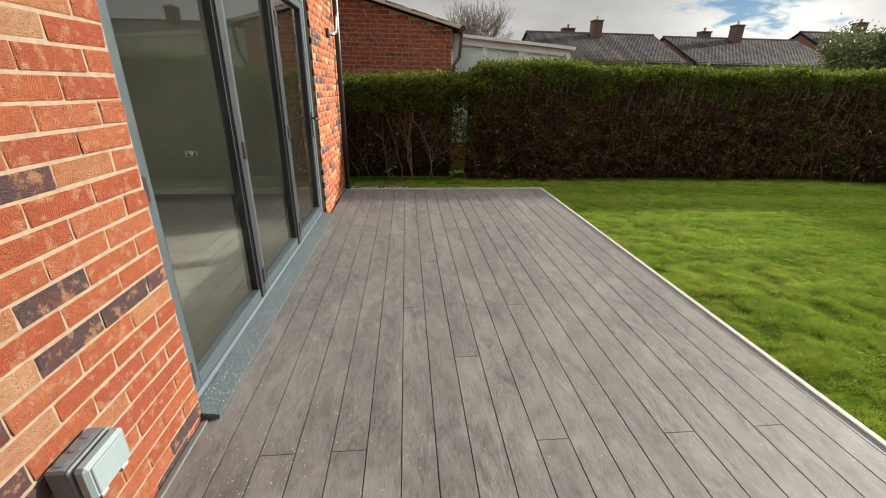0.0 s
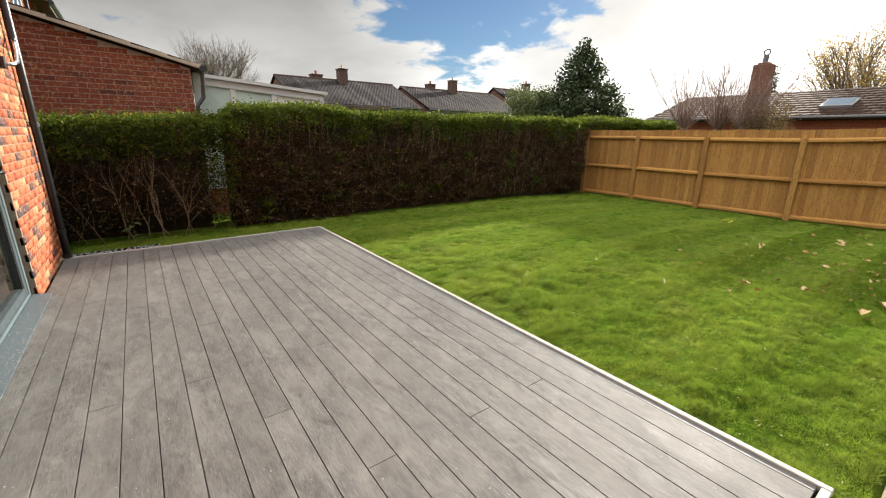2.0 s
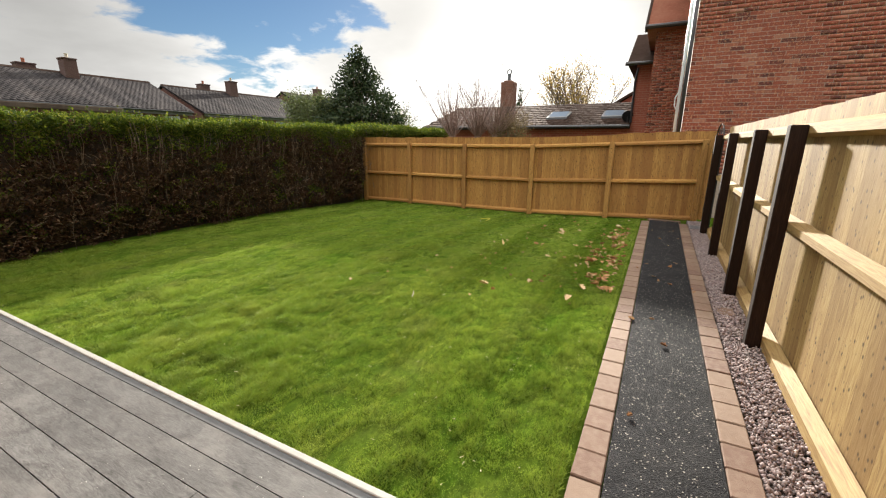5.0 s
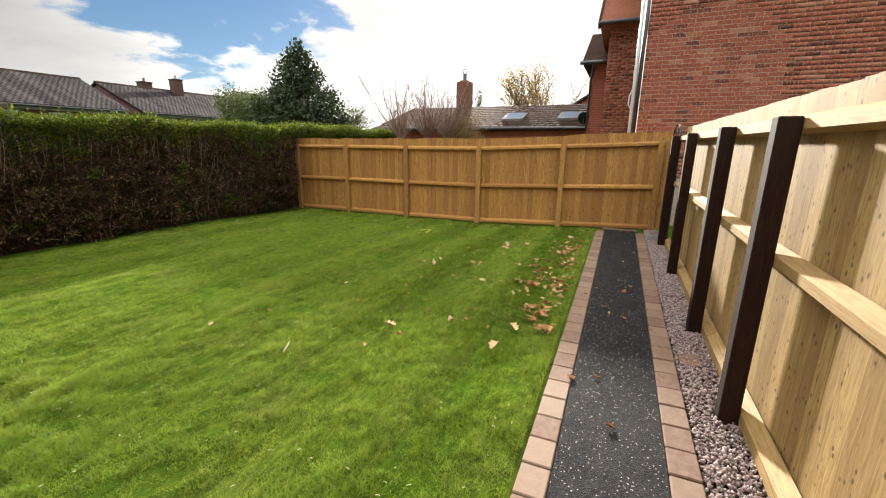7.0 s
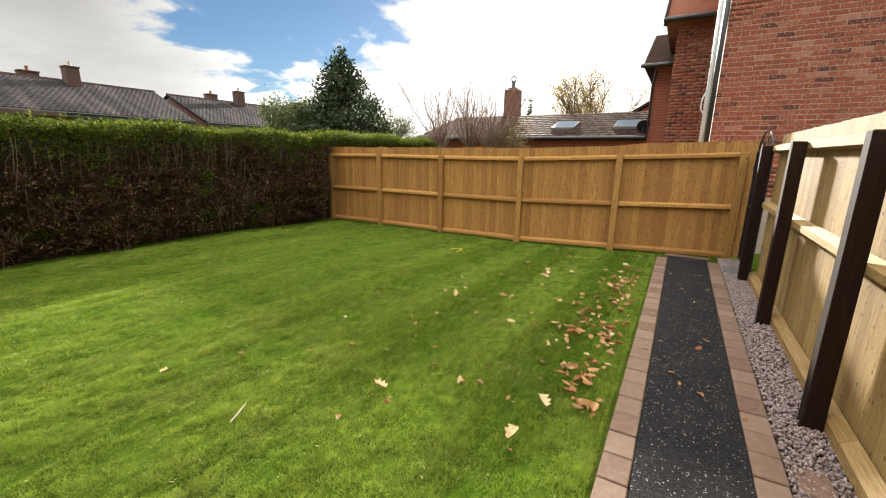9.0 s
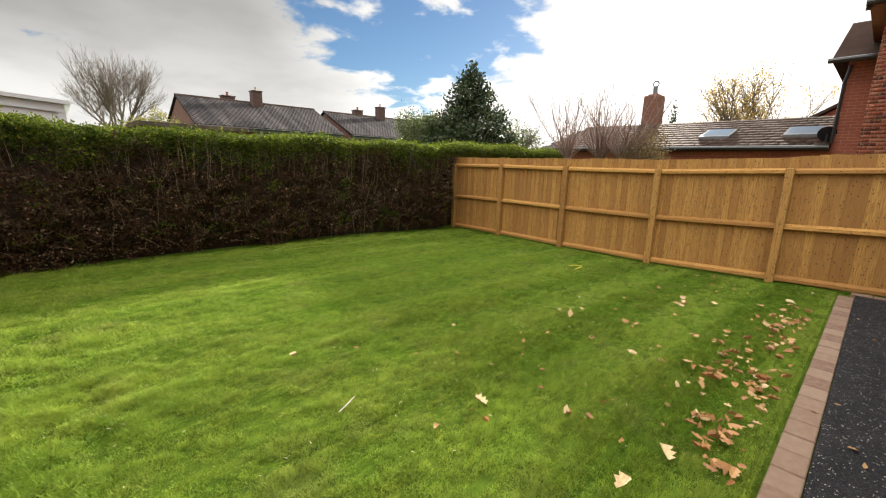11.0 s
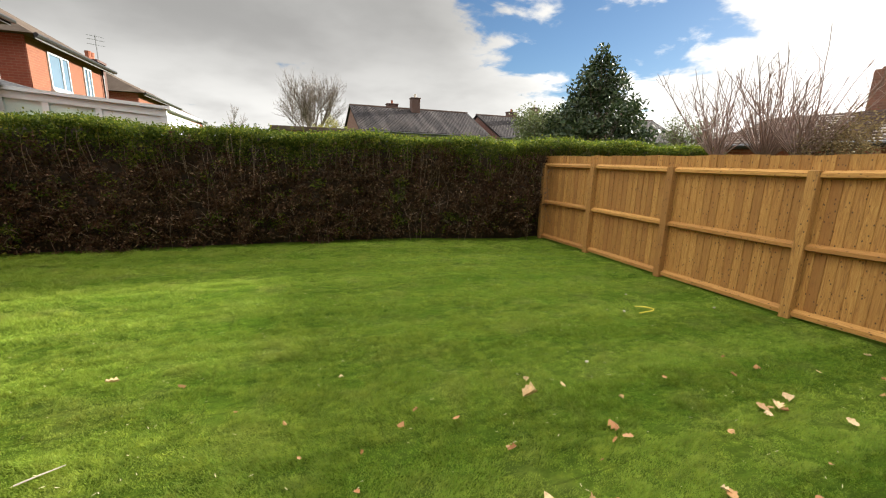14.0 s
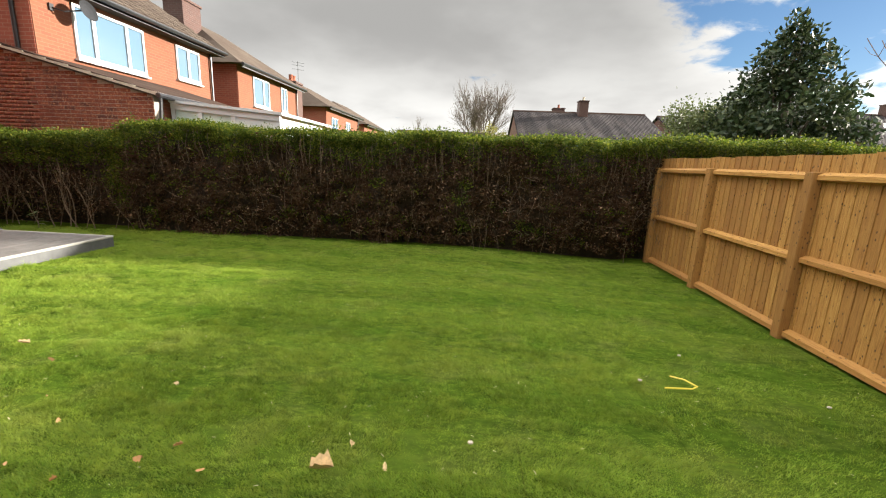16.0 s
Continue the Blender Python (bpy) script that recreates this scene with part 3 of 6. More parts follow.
def build_grass():
    rng = np.random.default_rng(3)

    def blades(n, x0, x1, y0, y1, name, hmul=1.0, tuft=-2.0):
        x, y = rng.uniform(x0, x1, n), rng.uniform(y0, y1, n)
        keep = ~((x < 2.03) & (y < 5.88)) & (value_noise(x * 0.7 + 40, y * 1.3, 0.3) > tuft)
        x, y = x[keep], y[keep]
        n = len(x)
        z = gz(x, y) - 0.012 + 0.006 * (value_noise(x * 0.75 + 11, y * 1.5 + 2, 0.11) + 0.6 * value_noise(x + 3, y * 1.3 + 8, 0.05))
        clump = np.clip(0.85 + 0.45 * value_noise(x, y * 1.6, 0.4) + 0.95 * value_noise(x * 0.8 + 5, y * 1.2 + 3, 0.13) + 0.45 * value_noise(x + 17, y + 7, 0.055), 0.1, 2.2)
        keep = rng.uniform(0, 1, n) < 0.3 + 0.7 * clump
        x, y, z, clump = x[keep], y[keep], z[keep], clump[keep]
        n = len(x)
        h = rng.uniform(0.007, 0.019, n) * (0.2 + 1.05 * clump) * hmul * (1.0 + 0.75 * smoothstep((3.7 - x) / 0.7) * (y > 1.7))
        lean = rng.uniform(0.3, 1.5, n) * h
        # mown in stripes: the blades lie towards or away from the far fence
        stripe = np.where(np.floor((y + 0.05 * x) / 0.55).astype(int) % 2 == 0, 0.0, math.pi)
        ang = np.where((rng.uniform(0, 1, n) < 0.5) & (x > 4.6), stripe + rng.normal(0, 0.7, n), rng.uniform(0, math.tau, n))
        w = rng.uniform(0.0016, 0.0032, n)
        face = rng.uniform(0, math.tau, n)
        P = np.stack((x, y, z), 1)
        side = np.stack((np.cos(face) * w, np.sin(face) * w, np.zeros(n)), 1)
        tip = P + np.stack((np.cos(ang) * lean, np.sin(ang) * lean, h), 1)
        V = np.stack((P - side, P + side, tip), 1).reshape(-1, 3)
        ob = raw_mesh(name, V, np.arange(3 * n).reshape(-1, 3), M["blade"])
        return tagged(ob, "short mown green grass blades covering the lawn", "grass", kind="stuff")

    blades(900000, 2.0, 8.6, -0.03, 3.3, "grass")
    blades(330000, 2.0, 8.6, 3.3, 7.0, "grass")
    blades(110000, 8.6, 10.3, -0.03, 7.0, "grass")
    # dry clippings lying on top
    n = 800
    P = np.stack((rng.uniform(2.1, 10.2, n), rng.uniform(0.0, 6.8, n), np.zeros(n)), 1)
    P[:, 2] = gz(P[:, 0], P[:, 1]) + 0.022
    a, L = rng.uniform(0, math.tau, n), rng.uniform(0.003, 0.012, n)
    d = np.stack((np.cos(a) * L, np.sin(a) * L, rng.uniform(-0.003, 0.004, n)), 1)
    s = np.stack((-np.sin(a), np.cos(a), np.zeros(n)), 1) * 0.0018
    V = np.stack((P - d - s, P - d + s, P + d + s, P + d - s), 1).reshape(-1, 3)
    tagged(raw_mesh("clippings", V, np.arange(4 * n).reshape(-1, 4), M["straw"]), "dry pale clippings scattered over the lawn", "clippings", kind="stuff")
    # longer tufts the mower left
    blades(70000, 2.0, 7.5, 0.0, 6.6, "grass", 1.35, 0.35)
    blades(70000, -0.85, 2.1, 5.88, 7.0, "grass")


# ---- deck ----
DX0, DX1, DY0, DY1, DZ = -0.90, 1.98, 0.06, 5.80, 0.15


def build_deck():
    rng = random.Random(5)
    deck = thing("deck", "grey wood-grain composite decking with a pale edge trim", "deck", kind="structure")
    pitch, w, x = 0.139, 0.1345, -0.872
    joints = {2: 1.24, 4: 1.24, 10: 1.24, 14: 1.24, 17: 1.25, 8: 1.82, 6: 2.37, 3: 2.37, 11: 2.37}
    for i in range(20):
        first = joints.get(i, rng.uniform(2.9, 4.9))
        cuts = [DY0 + 0.045, first, DY1 - 0.045] if first > 2.6 else [DY0 + 0.045, first, first + rng.uniform(2.2, 2.9), DY1 - 0.045]
        for a, b in zip(cuts, cuts[1:]):
            part("deck_board", box(x, x + w, a + 0.0012, b - 0.0012, DZ - 0.024, DZ, 0.0009), M["deck"], deck)
        x += pitch
    part("underframe", box(DX0 + 0.05, DX1 - 0.06, DY0 + 0.06, DY1 - 0.06, -0.05, DZ - 0.05), M["gasket"], deck, "dark timber underframe")
    part("border_board", box(x, DX1 - 0.034, DY0 + 0.045, DY1 - 0.045, DZ - 0.024, DZ - 0.001, 0.0025), M["fascia"], deck, "dark grey border strip")
    e = 0.034
    part("edge_trim", box(DX1 - e, DX1, DY0, DY1, DZ - 0.02, DZ + 0.008, 0.004), M["edging"], deck, "pale grey edge trim")
    part("edge_trim", box(DX0, DX1 - e, DY1 - e, DY1, DZ - 0.02, DZ + 0.008, 0.004), M["edging"], deck, "pale grey edge trim")
    part("edge_trim", box(DX0, DX1 - e, DY0, DY0 + e, DZ - 0.02, DZ + 0.008, 0.004), M["edging"], deck, "pale grey edge trim")
    for bm in (box(DX1 - 0.026, DX1 - 0.006, DY0 + 0.006, DY1 - 0.006, -0.04, DZ - 0.02), box(DX0, DX1 - 0.026, DY1 - 0.026, DY1 - 0.006, -0.04, DZ - 0.02), box(DX0, DX1 - 0.026, DY0 + 0.006, DY0 + 0.026, -0.04, DZ - 0.02)):
        part("fascia_board", bm, M["fascia"], deck, "dark grey fascia")
    part("wall_strip", box(-0.893, -0.868, DY0 + 0.04, 1.44, DZ, DZ + 0.012, 0.003), M["fascia"], deck, "grey strip along the wall")
    # pale grit left on the boards
    r = np.random.default_rng(15)
    n = 900
    k = r.integers(0, 5, n)
    cx, cy, sg = np.array([-0.6, 0.2, 1.5, -0.2, 0.5])[k], np.array([1.2, 1.5, 1.0, 3.8, 3.2])[k], np.array([0.25, 0.8, 0.45, 1.2, 1.6])[k]
    P = np.stack((cx + r.normal(0, 1, n) * sg, cy + r.normal(0, 1, n) * sg, np.full(n, DZ)), 1)
    P = P[(P[:, 0] > -0.84) & (P[:, 0] < DX1 - 0.05) & (P[:, 1] > DY0 + 0.06) & (P[:, 1] < DY1 - 0.06)]
    n = len(P)
    base = np.array([(1, 0, 0), (0, 1, 0), (-1, 0, 0), (0, -1, 0), (0, 0, 1)], float)
    S = r.uniform(0.0012, 0.0036, (n, 1, 1)) * base[None] * r.uniform(0.5, 1.4, (n, 5, 1))
    F = np.array([(0, 1, 4), (1, 2, 4), (2, 3, 4), (3, 0, 4)])
    g = raw_mesh("grit", (P[:, None] + S).reshape(-1, 3), (np.arange(n)[:, None, None] * 5 + F[None]).reshape(-1, 3), M["edging"])
    tagged(g, "pale sawdust grit scattered on the deck", "grit", kind="stuff")


# ---- house with the folding doors ----
WX = -0.90
OY0, OY1, OZ1 = 1.455, 4.46, 2.27      # door opening
HY0, HY1, HZ = -0.0075, 5.98, 5.05


def build_house():
    wall = tagged(link_mesh("wall_rear", box(WX - 0.30, WX, HY0, OY0, -0.1, HZ), M["mortar"]), "red multi-tone facing brick wall of the house", "wall", kind="structure")
    b = bmesh.new()
    for a in ((WX - 0.30, WX, OY1, HY1, -0.1, HZ), (WX - 0.30, WX, OY0, OY1, OZ1, HZ), (WX - 0.30, WX - 0.06, OY0, OY1, -0.1, 0.15)):
        box(*a, bm=b)
    part("wall_body", b, M["mortar"], wall)
    brickwork(wall, ("x", WX), HY0, HY1, -0.031, HZ, 1, M["brick"], M["brick_j"], (1.0, 0.9), 300, holes=((OY0, OY1, -0.2, OZ1),), seed=4, pitch=0.0705)
    # the door reveal, bricks returning into the wall
    part("reveal", box(WX - 0.11, WX - 0.001, OY0 - 0.004, OY0 - 0.001, 0.12, OZ1), M["mortar"], wall)
    slab("wall_south", box(-9, WX - 0.3, HY0, HY0 + 0.3, -0.1, HZ), M["wall_red"], "red brick side wall of the house", "wall")
    slab("wall_north", box(-9, WX - 0.3, HY1 - 0.3, HY1, -0.1, HZ), M["wall_red"], "red brick gable wall of the house", "wall")
    slab("wall_west", box(-5.6, -5.4, HY0 + 0.3, HY1 - 0.3, -0.1, HZ), M["plaster"], "white plastered inner wall", "wall")
    slab("wall_inner_north", box(-5.4, WX - 0.3, HY1 - 0.38, HY1 - 0.304, 0.1, 2.5), M["plaster"], "white plastered inner wall", "wall")
    slab("wall_inner_south", box(-5.4, WX - 0.3, HY0 + 0.304, HY0 + 0.38, 0.1, 2.5), M["plaster"], "white plastered inner wall", "wall")
    slab("floor", box(-5.4, WX - 0.1, HY0 + 0.3, HY1 - 0.3, 0.0, 0.13), M["roomfloor"], "grey wood-effect laminate floor of the empty room", "floor")
    slab("ceiling", box(-5.4, WX - 0.3, HY0 + 0.3, HY1 - 0.3, 2.5, 2.6), M["plaster"], "white plastered ceiling", "ceiling")
    slab("baseboard", box(-5.39, WX - 0.32, HY1 - 0.396, HY1 - 0.382, 0.13, 0.25, 0.003), M["white"], "white skirting board", "baseboard")
    roof = prism([(-9.2, HZ), (WX + 0.3, HZ), (WX + 0.3, HZ + 0.1), (-5, HZ + 2.6), (-9.2, HZ + 0.1)], "y", HY0 - 0.2, HY1 + 0.2)
    slab("roof", roof, M["tile_dark"], "dark tiled pitched roof of the house", "roof")
    so = thing("wall_socket", "chrome double wall socket on the white inner wall", "socket", at=(-2.77, HY1 - 0.384, 0.66))
    part("plate", box(-0.073, 0.073, -0.009, 0.0, -0.043, 0.043, 0.003), M["chrome"], so)
    for dx in (-0.036, 0.036):
        part("outlet", box(dx - 0.02, dx + 0.02, -0.012, -0.009, -0.026, 0.0, 0.001), M["gasket"], so, "black socket outlet")
        part("switch", box(dx - 0.008, dx + 0.008, -0.013, -0.009, 0.01, 0.028, 0.001), M["gasket"], so, "black rocker switch")


def m_roomfloor():
    n = Nodes("laminate").world()
    g = n.noise(4, 6, 0.6, (0.8, 8, 1))
    return n.done(n.ramp(g, [(0.3, (0.15, 0.135, 0.12)), (0.7, (0.23, 0.21, 0.19))]), 0.5)


M["roomfloor"] = m_roomfloor()


def build_doors():
    fx = -0.975          # middle of the frame's depth
    d = thing("door_1", "closed grey aluminium folding glass doors with three leaves", "folding door", kind="structure")
    t = 0.035
    part("frame_jamb", box(fx - t, fx + t, OY0, OY0 + 0.055, 0.194, OZ1, 0.003), M["frame"], d)
    part("frame_jamb", box(fx - t, fx + t, OY1 - 0.055, OY1, 0.194, OZ1, 0.003), M["frame"], d)
    part("frame_head", box(fx - t, fx + t, OY0 + 0.055, OY1 - 0.055, OZ1 - 0.06, OZ1, 0.003), M["frame"], d)
    part("threshold", box(fx - t, fx + t, OY0 + 0.055, OY1 - 0.055, 0.194, 0.222, 0.003), M["frame"], d)
    sill = prism([(-1.01, 0.193), (-1.01, 0.165), (-0.845, 0.160), (-0.845, 0.154), (-0.826, 0.154), (-0.82, 0.178), (-0.93, 0.196)], "y", OY0 - 0.012, OY1 + 0.012)
    part("door_sill", sill, M["sill"], d, "grey metal sill spotted with white specks")
    n, a, b = 3, OY0 + 0.058, OY1 - 0.058
    w = (b - a) / n
    for i in range(n):
        y0, y1 = a + i * w + 0.003, a + (i + 1) * w - 0.003
        z0, z1 = 0.226, OZ1 - 0.064
        leaf = part("door_leaf", box(fx - 0.03, fx + 0.03, y0, y0 + 0.062, z0, z1, 0.004), M["leafframe"], d, "grey glazed door leaf")
        part("stile", box(fx - 0.03, fx + 0.03, y1 - 0.062, y1, z0, z1, 0.004), M["leafframe"], leaf)
        part("rail", box(fx - 0.03, fx + 0.03, y0 + 0.062, y1 - 0.062, z0, z0 + 0.065, 0.004), M["leafframe"], leaf)
        part("rail", box(fx - 0.03, fx + 0.03, y0 + 0.062, y1 - 0.062, z1 - 0.06, z1, 0.004), M["leafframe"], leaf)
        for ya, yb in ((y0 + 0.062, y0 + 0.075), (y1 - 0.075, y1 - 0.062)):
            part("gasket", box(fx - 0.012, fx + 0.022, ya, yb, z0 + 0.065, z1 - 0.06), M["gasket"], leaf, "black glazing seal")
        g = part("pane", box(fx - 0.010, fx - 0.004, y0 + 0.062, y1 - 0.062, z0 + 0.062, z1 - 0.058), M["glass"], leaf, "clear glass pane")
        g.visible_shadow = False
        for zc in (0.36, 1.15, 1.95):
            if i < 2:
                part("hinge", box(fx + 0.029, fx + 0.05, y1 - 0.018, y1 + 0.024, zc - 0.05, zc + 0.05, 0.004), M["black"], leaf, "black hinge")
            if i == 0:
                part("hinge", box(fx + 0.029, fx + 0.062, OY0 + 0.012, OY0 + 0.05, zc - 0.05, zc + 0.05, 0.005), M["black"], leaf, "black hinge")
    # mullion covers in black, where the leaves meet
    for k in (1, 2):
        yb = a + k * w
        part("meeting_seal", box(fx + 0.028, fx + 0.041, yb - 0.062, yb + 0.008, 0.228, OZ1 - 0.07, 0.003), M["gasket"], d, "black seal between leaves")
    yh = a + 3 * w - 0.045
    part("escutcheon", box(fx + 0.031, fx + 0.041, yh - 0.014, yh + 0.014, 1.02, 1.26, 0.004), M["black"], d, "black handle plate")
    part("door_handle", tube([(fx + 0.04, yh, 1.2), (fx + 0.085, yh, 1.2), (fx + 0.092, yh - 0.015, 1.2), (fx + 0.09, yh - 0.135, 1.2)], 0.0095, 8), M["black"], d, "black lever handle", True)


def m_sill():
    n = Nodes("speckled_sill").world()
    v = n.noise(150, 2, 0.5)
    c = n.mix(n.value(v, 0.63, 0.67, 0, 0.8), (0.050, 0.068, 0.076), (0.55, 0.55, 0.52))
    return n.done(c, 0.45)


M["sill"] = m_sill()


def build_wall_fittings():
    s = thing("outdoor_socket", "grey weatherproof outdoor socket box on the brick wall", "socket", at=(WX + 0.007, 0.868, 0.562))
    part("back_box", box(0, 0.052, -0.075, 0.075, -0.055, 0.055, 0.006), M["boxdark"], s, "dark grey back box")
    part("collar", box(0.053, 0.062, -0.077, 0.077, -0.057, 0.057, 0.004), M["boxdark"], s)
    part("cover", box(0.063, 0.098, -0.074, 0.074, -0.055, 0.055, 0.009), M["boxgrey"], s, "pale grey hinged cover")
    part("cover_panel", box(0.0975, 0.102, -0.060, 0.060, -0.042, 0.044, 0.003), M["boxgrey"], s)
    for dy in (-0.04, 0.04):
        part("clip", tube([(0.085, dy - 0.012, -0.058), (0.085, dy + 0.012, -0.058)], 0.011, 10), M["boxgrey"], s, "grey closing clip")
    for dy in (-0.045, 0.0, 0.045):
        part("knockout", tube([(0.026, dy, 0.0545), (0.026, dy, 0.0575)], 0.014, 14), M["boxdark"], s)
    p = thing("downpipe", "black round plastic downpipe on the brick corner", "downpipe", at=(WX + 0.055, 5.80, 0))
    part("pipe", tube([(0, 0, 0.13), (0, 0, 2.0), (0, 0, HZ - 0.1)], 0.034, 14), M["black"], p, smooth=True)
    for z in (0.45, 1.55, 2.75, 4.0):
        part("bracket", tube([(0, 0, z - 0.02), (0, 0, z + 0.02)], 0.040, 14), M["black"], p, "black pipe clip")
    part("shoe", tube([(0, 0, 0.20), (0, 0, 0.155)], 0.043, 14), M["black"], p)
    o = thing("overflow_pipe", "short swan-neck pipe from a black wall plate", "pipe", at=(WX + 0.007, 5.30, 2.06))
    part("wall_plate", box(0, 0.035, -0.035, 0.035, -0.05, 0.05, 0.006), M["black"], o, "black wall plate")
    part("bent_arm", tube([(0.03, 0, -0.01), (0.07, 0.06, -0.005), (0.085, 0.16, 0.03), (0.08, 0.27, 0.11), (0.07, 0.36, 0.20), (0.055, 0.46, 0.26)], 0.017, 10), M["chrome"], o, "shiny bent arm", True)
    dr = thing("channel_drain", "grey slotted drain channel behind the deck", "drain")
    part("channel", box(WX + 0.01, 0.0, DY1 + 0.005, DY1 + 0.16, 0.10, 0.15, 0.004), M["boxdark"], dr)
    for k in range(14):
        x = WX + 0.05 + k * 0.061
        part("slot", box(x, x + 0.035, DY1 + 0.03, DY1 + 0.135, 0.1505, 0.154), M["chrome"], dr)


# ---- fences ----
FX, FTOP = 10.43, 1.75
BP = [7.23, 5.73, 4.11, 2.39, 0.69, -0.98]


def fence_base(y):
    return float(gz(10.3, y)) - 0.01


def build_back_fence():
    rng = random.Random(8)
    f = thing("back_fence", "close-board timber fence with golden brown boards", "fence", kind="structure")
    bm = prism([(-0.063, 0.0), (0.063, -0.010), (0.063, 0.006), (-0.063, 0.016)], "z", 0, FTOP - 0.03)
    me = bpy.data.meshes.new("board")
    bm.to_mesh(me), bm.free()
    me.materials.append(M["fence_board"])
    y = 7.30
    while y > -1.12:
        ob = new("board", me)
        ob.parent = f
        ob.location = (FX + 0.04 + rng.uniform(-0.0015, 0.0015), y, fence_base(y) + 0.04 + rng.uniform(-0.004, 0.004))
        ob.rotation_euler = (0, rng.uniform(-0.002, 0.002), math.pi / 2 + rng.uniform(-0.012, 0.012))
        y -= 0.1035
    for k, (a, b) in enumerate(zip(BP, BP[1:])):
        za, zb = fence_base(a), fence_base(b)
        for zc, h in ((0.06, 0.05), (0.80, 0.045), (1.565, 0.045)):
            d = 0.035
            b2 = bmesh.new()
            vs = []
            for yy, z in ((a - 0.05, za), (b + 0.05, zb)):
                vs.append([b2.verts.new(c) for c in ((FX + 0.030, yy, z + zc - h), (FX - d, yy, z + zc - h * 0.55), (FX - d, yy, z + zc + h * 0.35), (FX + 0.030, yy, z + zc + h))])
            b2.faces.new(vs[0]), b2.faces.new(vs[1][::-1])
            for i in range(4):
                b2.faces.new((vs[0][i], vs[1][i], vs[1][(i + 1) % 4], vs[0][(i + 1) % 4]))
            bmesh.ops.recalc_face_normals(b2, faces=b2.faces[:])
            part("rail", b2, M["fence_rail"], f)
    for y in BP:
        z = fence_base(y)
        part("post", box(FX - 0.075, FX + 0.022, y - 0.05, y + 0.05, z - 0.05, z + 1.61, 0.006), M["fence_post"], f)


RP = [-0.6, 0.8, 2.3, 4.61, 5.86, 7.60, 9.20]
RY = -1.162
GATE = (9.26, 10.36)
M["iron"] = m_plain("black_iron", (0.014, 0.013, 0.013), 0.5, vary=0.2)


def build_side_fence():
    rng = random.Random(9)
    f = thing("side_fence", "new pale close-board timber fence beside the path", "fence", kind="structure")
    bm = prism([(-0.063, -0.008), (0.063, 0.002), (0.063, 0.012), (-0.063, 0.004)], "z", 0, 1.745)
    me = bpy.data.meshes.new("board")
    bm.to_mesh(me), bm.free()
    me.materials.append(M["pale_board"])
    x = -6.0
    while x < GATE[0] - 0.05:
        ob = new("board", me)
        ob.parent = f
        ob.location = (x, RY - 0.04 + rng.uniform(-0.002, 0.002), 0.04 + rng.uniform(-0.004, 0.004))
        ob.rotation_euler = (0, 0, math.pi + rng.uniform(-0.008, 0.008))
        x += 0.1035
    for zc, h in ((0.045, 0.075), (0.965, 0.05), (1.63, 0.05)):
        x = -6.0
        while x < GATE[0] - 0.01:
            x2 = min(x + 2.9, GATE[0])
            part("rail", prism([(RY - 0.022, zc - h), (RY + 0.045, zc - h * 0.55), (RY + 0.045, zc + h * 0.4), (RY - 0.022, zc + h)], "x", x, x2 - 0.003), M["pale_rail"], f)
            x = x2
    for x in RP + [-1.3, -2.8, -4.3]:
        part("post", box(x - 0.05, x + 0.05, RY + 0.047, RY + 0.147, -0.06, 1.66, 0.006), M["dark_post"], f, "dark brown stained post")


def build_gate():
    """A black iron gate between the last post and the back fence: a dark sheet behind the bars for the gloom beyond, a
    scrolled arch above.
    """
    a, b = GATE
    y, top = RY + 0.03, 1.62
    g = thing("garden_gate", "closed black iron gate with a scrolled arched top", "gate")
    for x in (a + 0.012, b - 0.038):
        part("stile", box(x, x + 0.026, y - 0.02, y + 0.02, 0.05, top, 0.003), M["iron"], g)
    for z in (0.05, 0.82, top - 0.03):
        part("rail", box(a + 0.038, b - 0.038, y - 0.016, y + 0.016, z, z + 0.03, 0.003), M["iron"], g)
    # added sheet: stands in for the darkness seen between the bars
    part("dark_backing", box(a + 0.036, b - 0.036, y - 0.012, y - 0.006, 0.06, top - 0.01), M["iron"], g, "black sheet standing in for the dark behind the bars")
    for k in range(1, 8):
        x = a + 0.025 + (b - a - 0.05) * k / 8
        part("bar", tube([(x, y + 0.004, 0.08), (x, y + 0.004, top - 0.03)], 0.007, 6), M["iron"], g)
    mid, half = (a + b) / 2, (b - a) / 2 - 0.03
    part("arch", tube([(mid + half * math.cos(t), y, top + 0.24 * math.sin(t)) for t in np.linspace(0, math.pi, 15)], 0.011, 6), M["iron"], g, "curved arch bar")
    for s in (-1, 1):
        curl = [(mid + s * (0.16 + 0.11 * (1 - t / 9) * math.cos(t)), y, top + 0.10 + 0.085 * (1 - t / 9) * math.sin(t)) for t in np.linspace(0, 7, 20)]
        part("scroll", tube(curl, 0.006, 5), M["iron"], g, "curled scroll")
    part("latch", box(a + 0.04, a + 0.13, y + 0.017, y + 0.035, 0.98, 1.02, 0.003), M["chrome"], g, "pale metal latch")
    part("hinge", box(b - 0.05, b + 0.03, y + 0.017, y + 0.027, 1.35, 1.40, 0.003), M["iron"], g)
    part("hinge", box(b - 0.05, b + 0.03, y + 0.017, y + 0.027, 0.25, 0.30, 0.003), M["iron"], g)
    sl = thing("stone_slab", "small dark grey slab laid in the gravel", "slab")
    part("slab", box(9.52, 9.86, -1.06, -0.88, -0.03, 0.012, 0.006), M["boxdark"], sl)


# ---- path ----


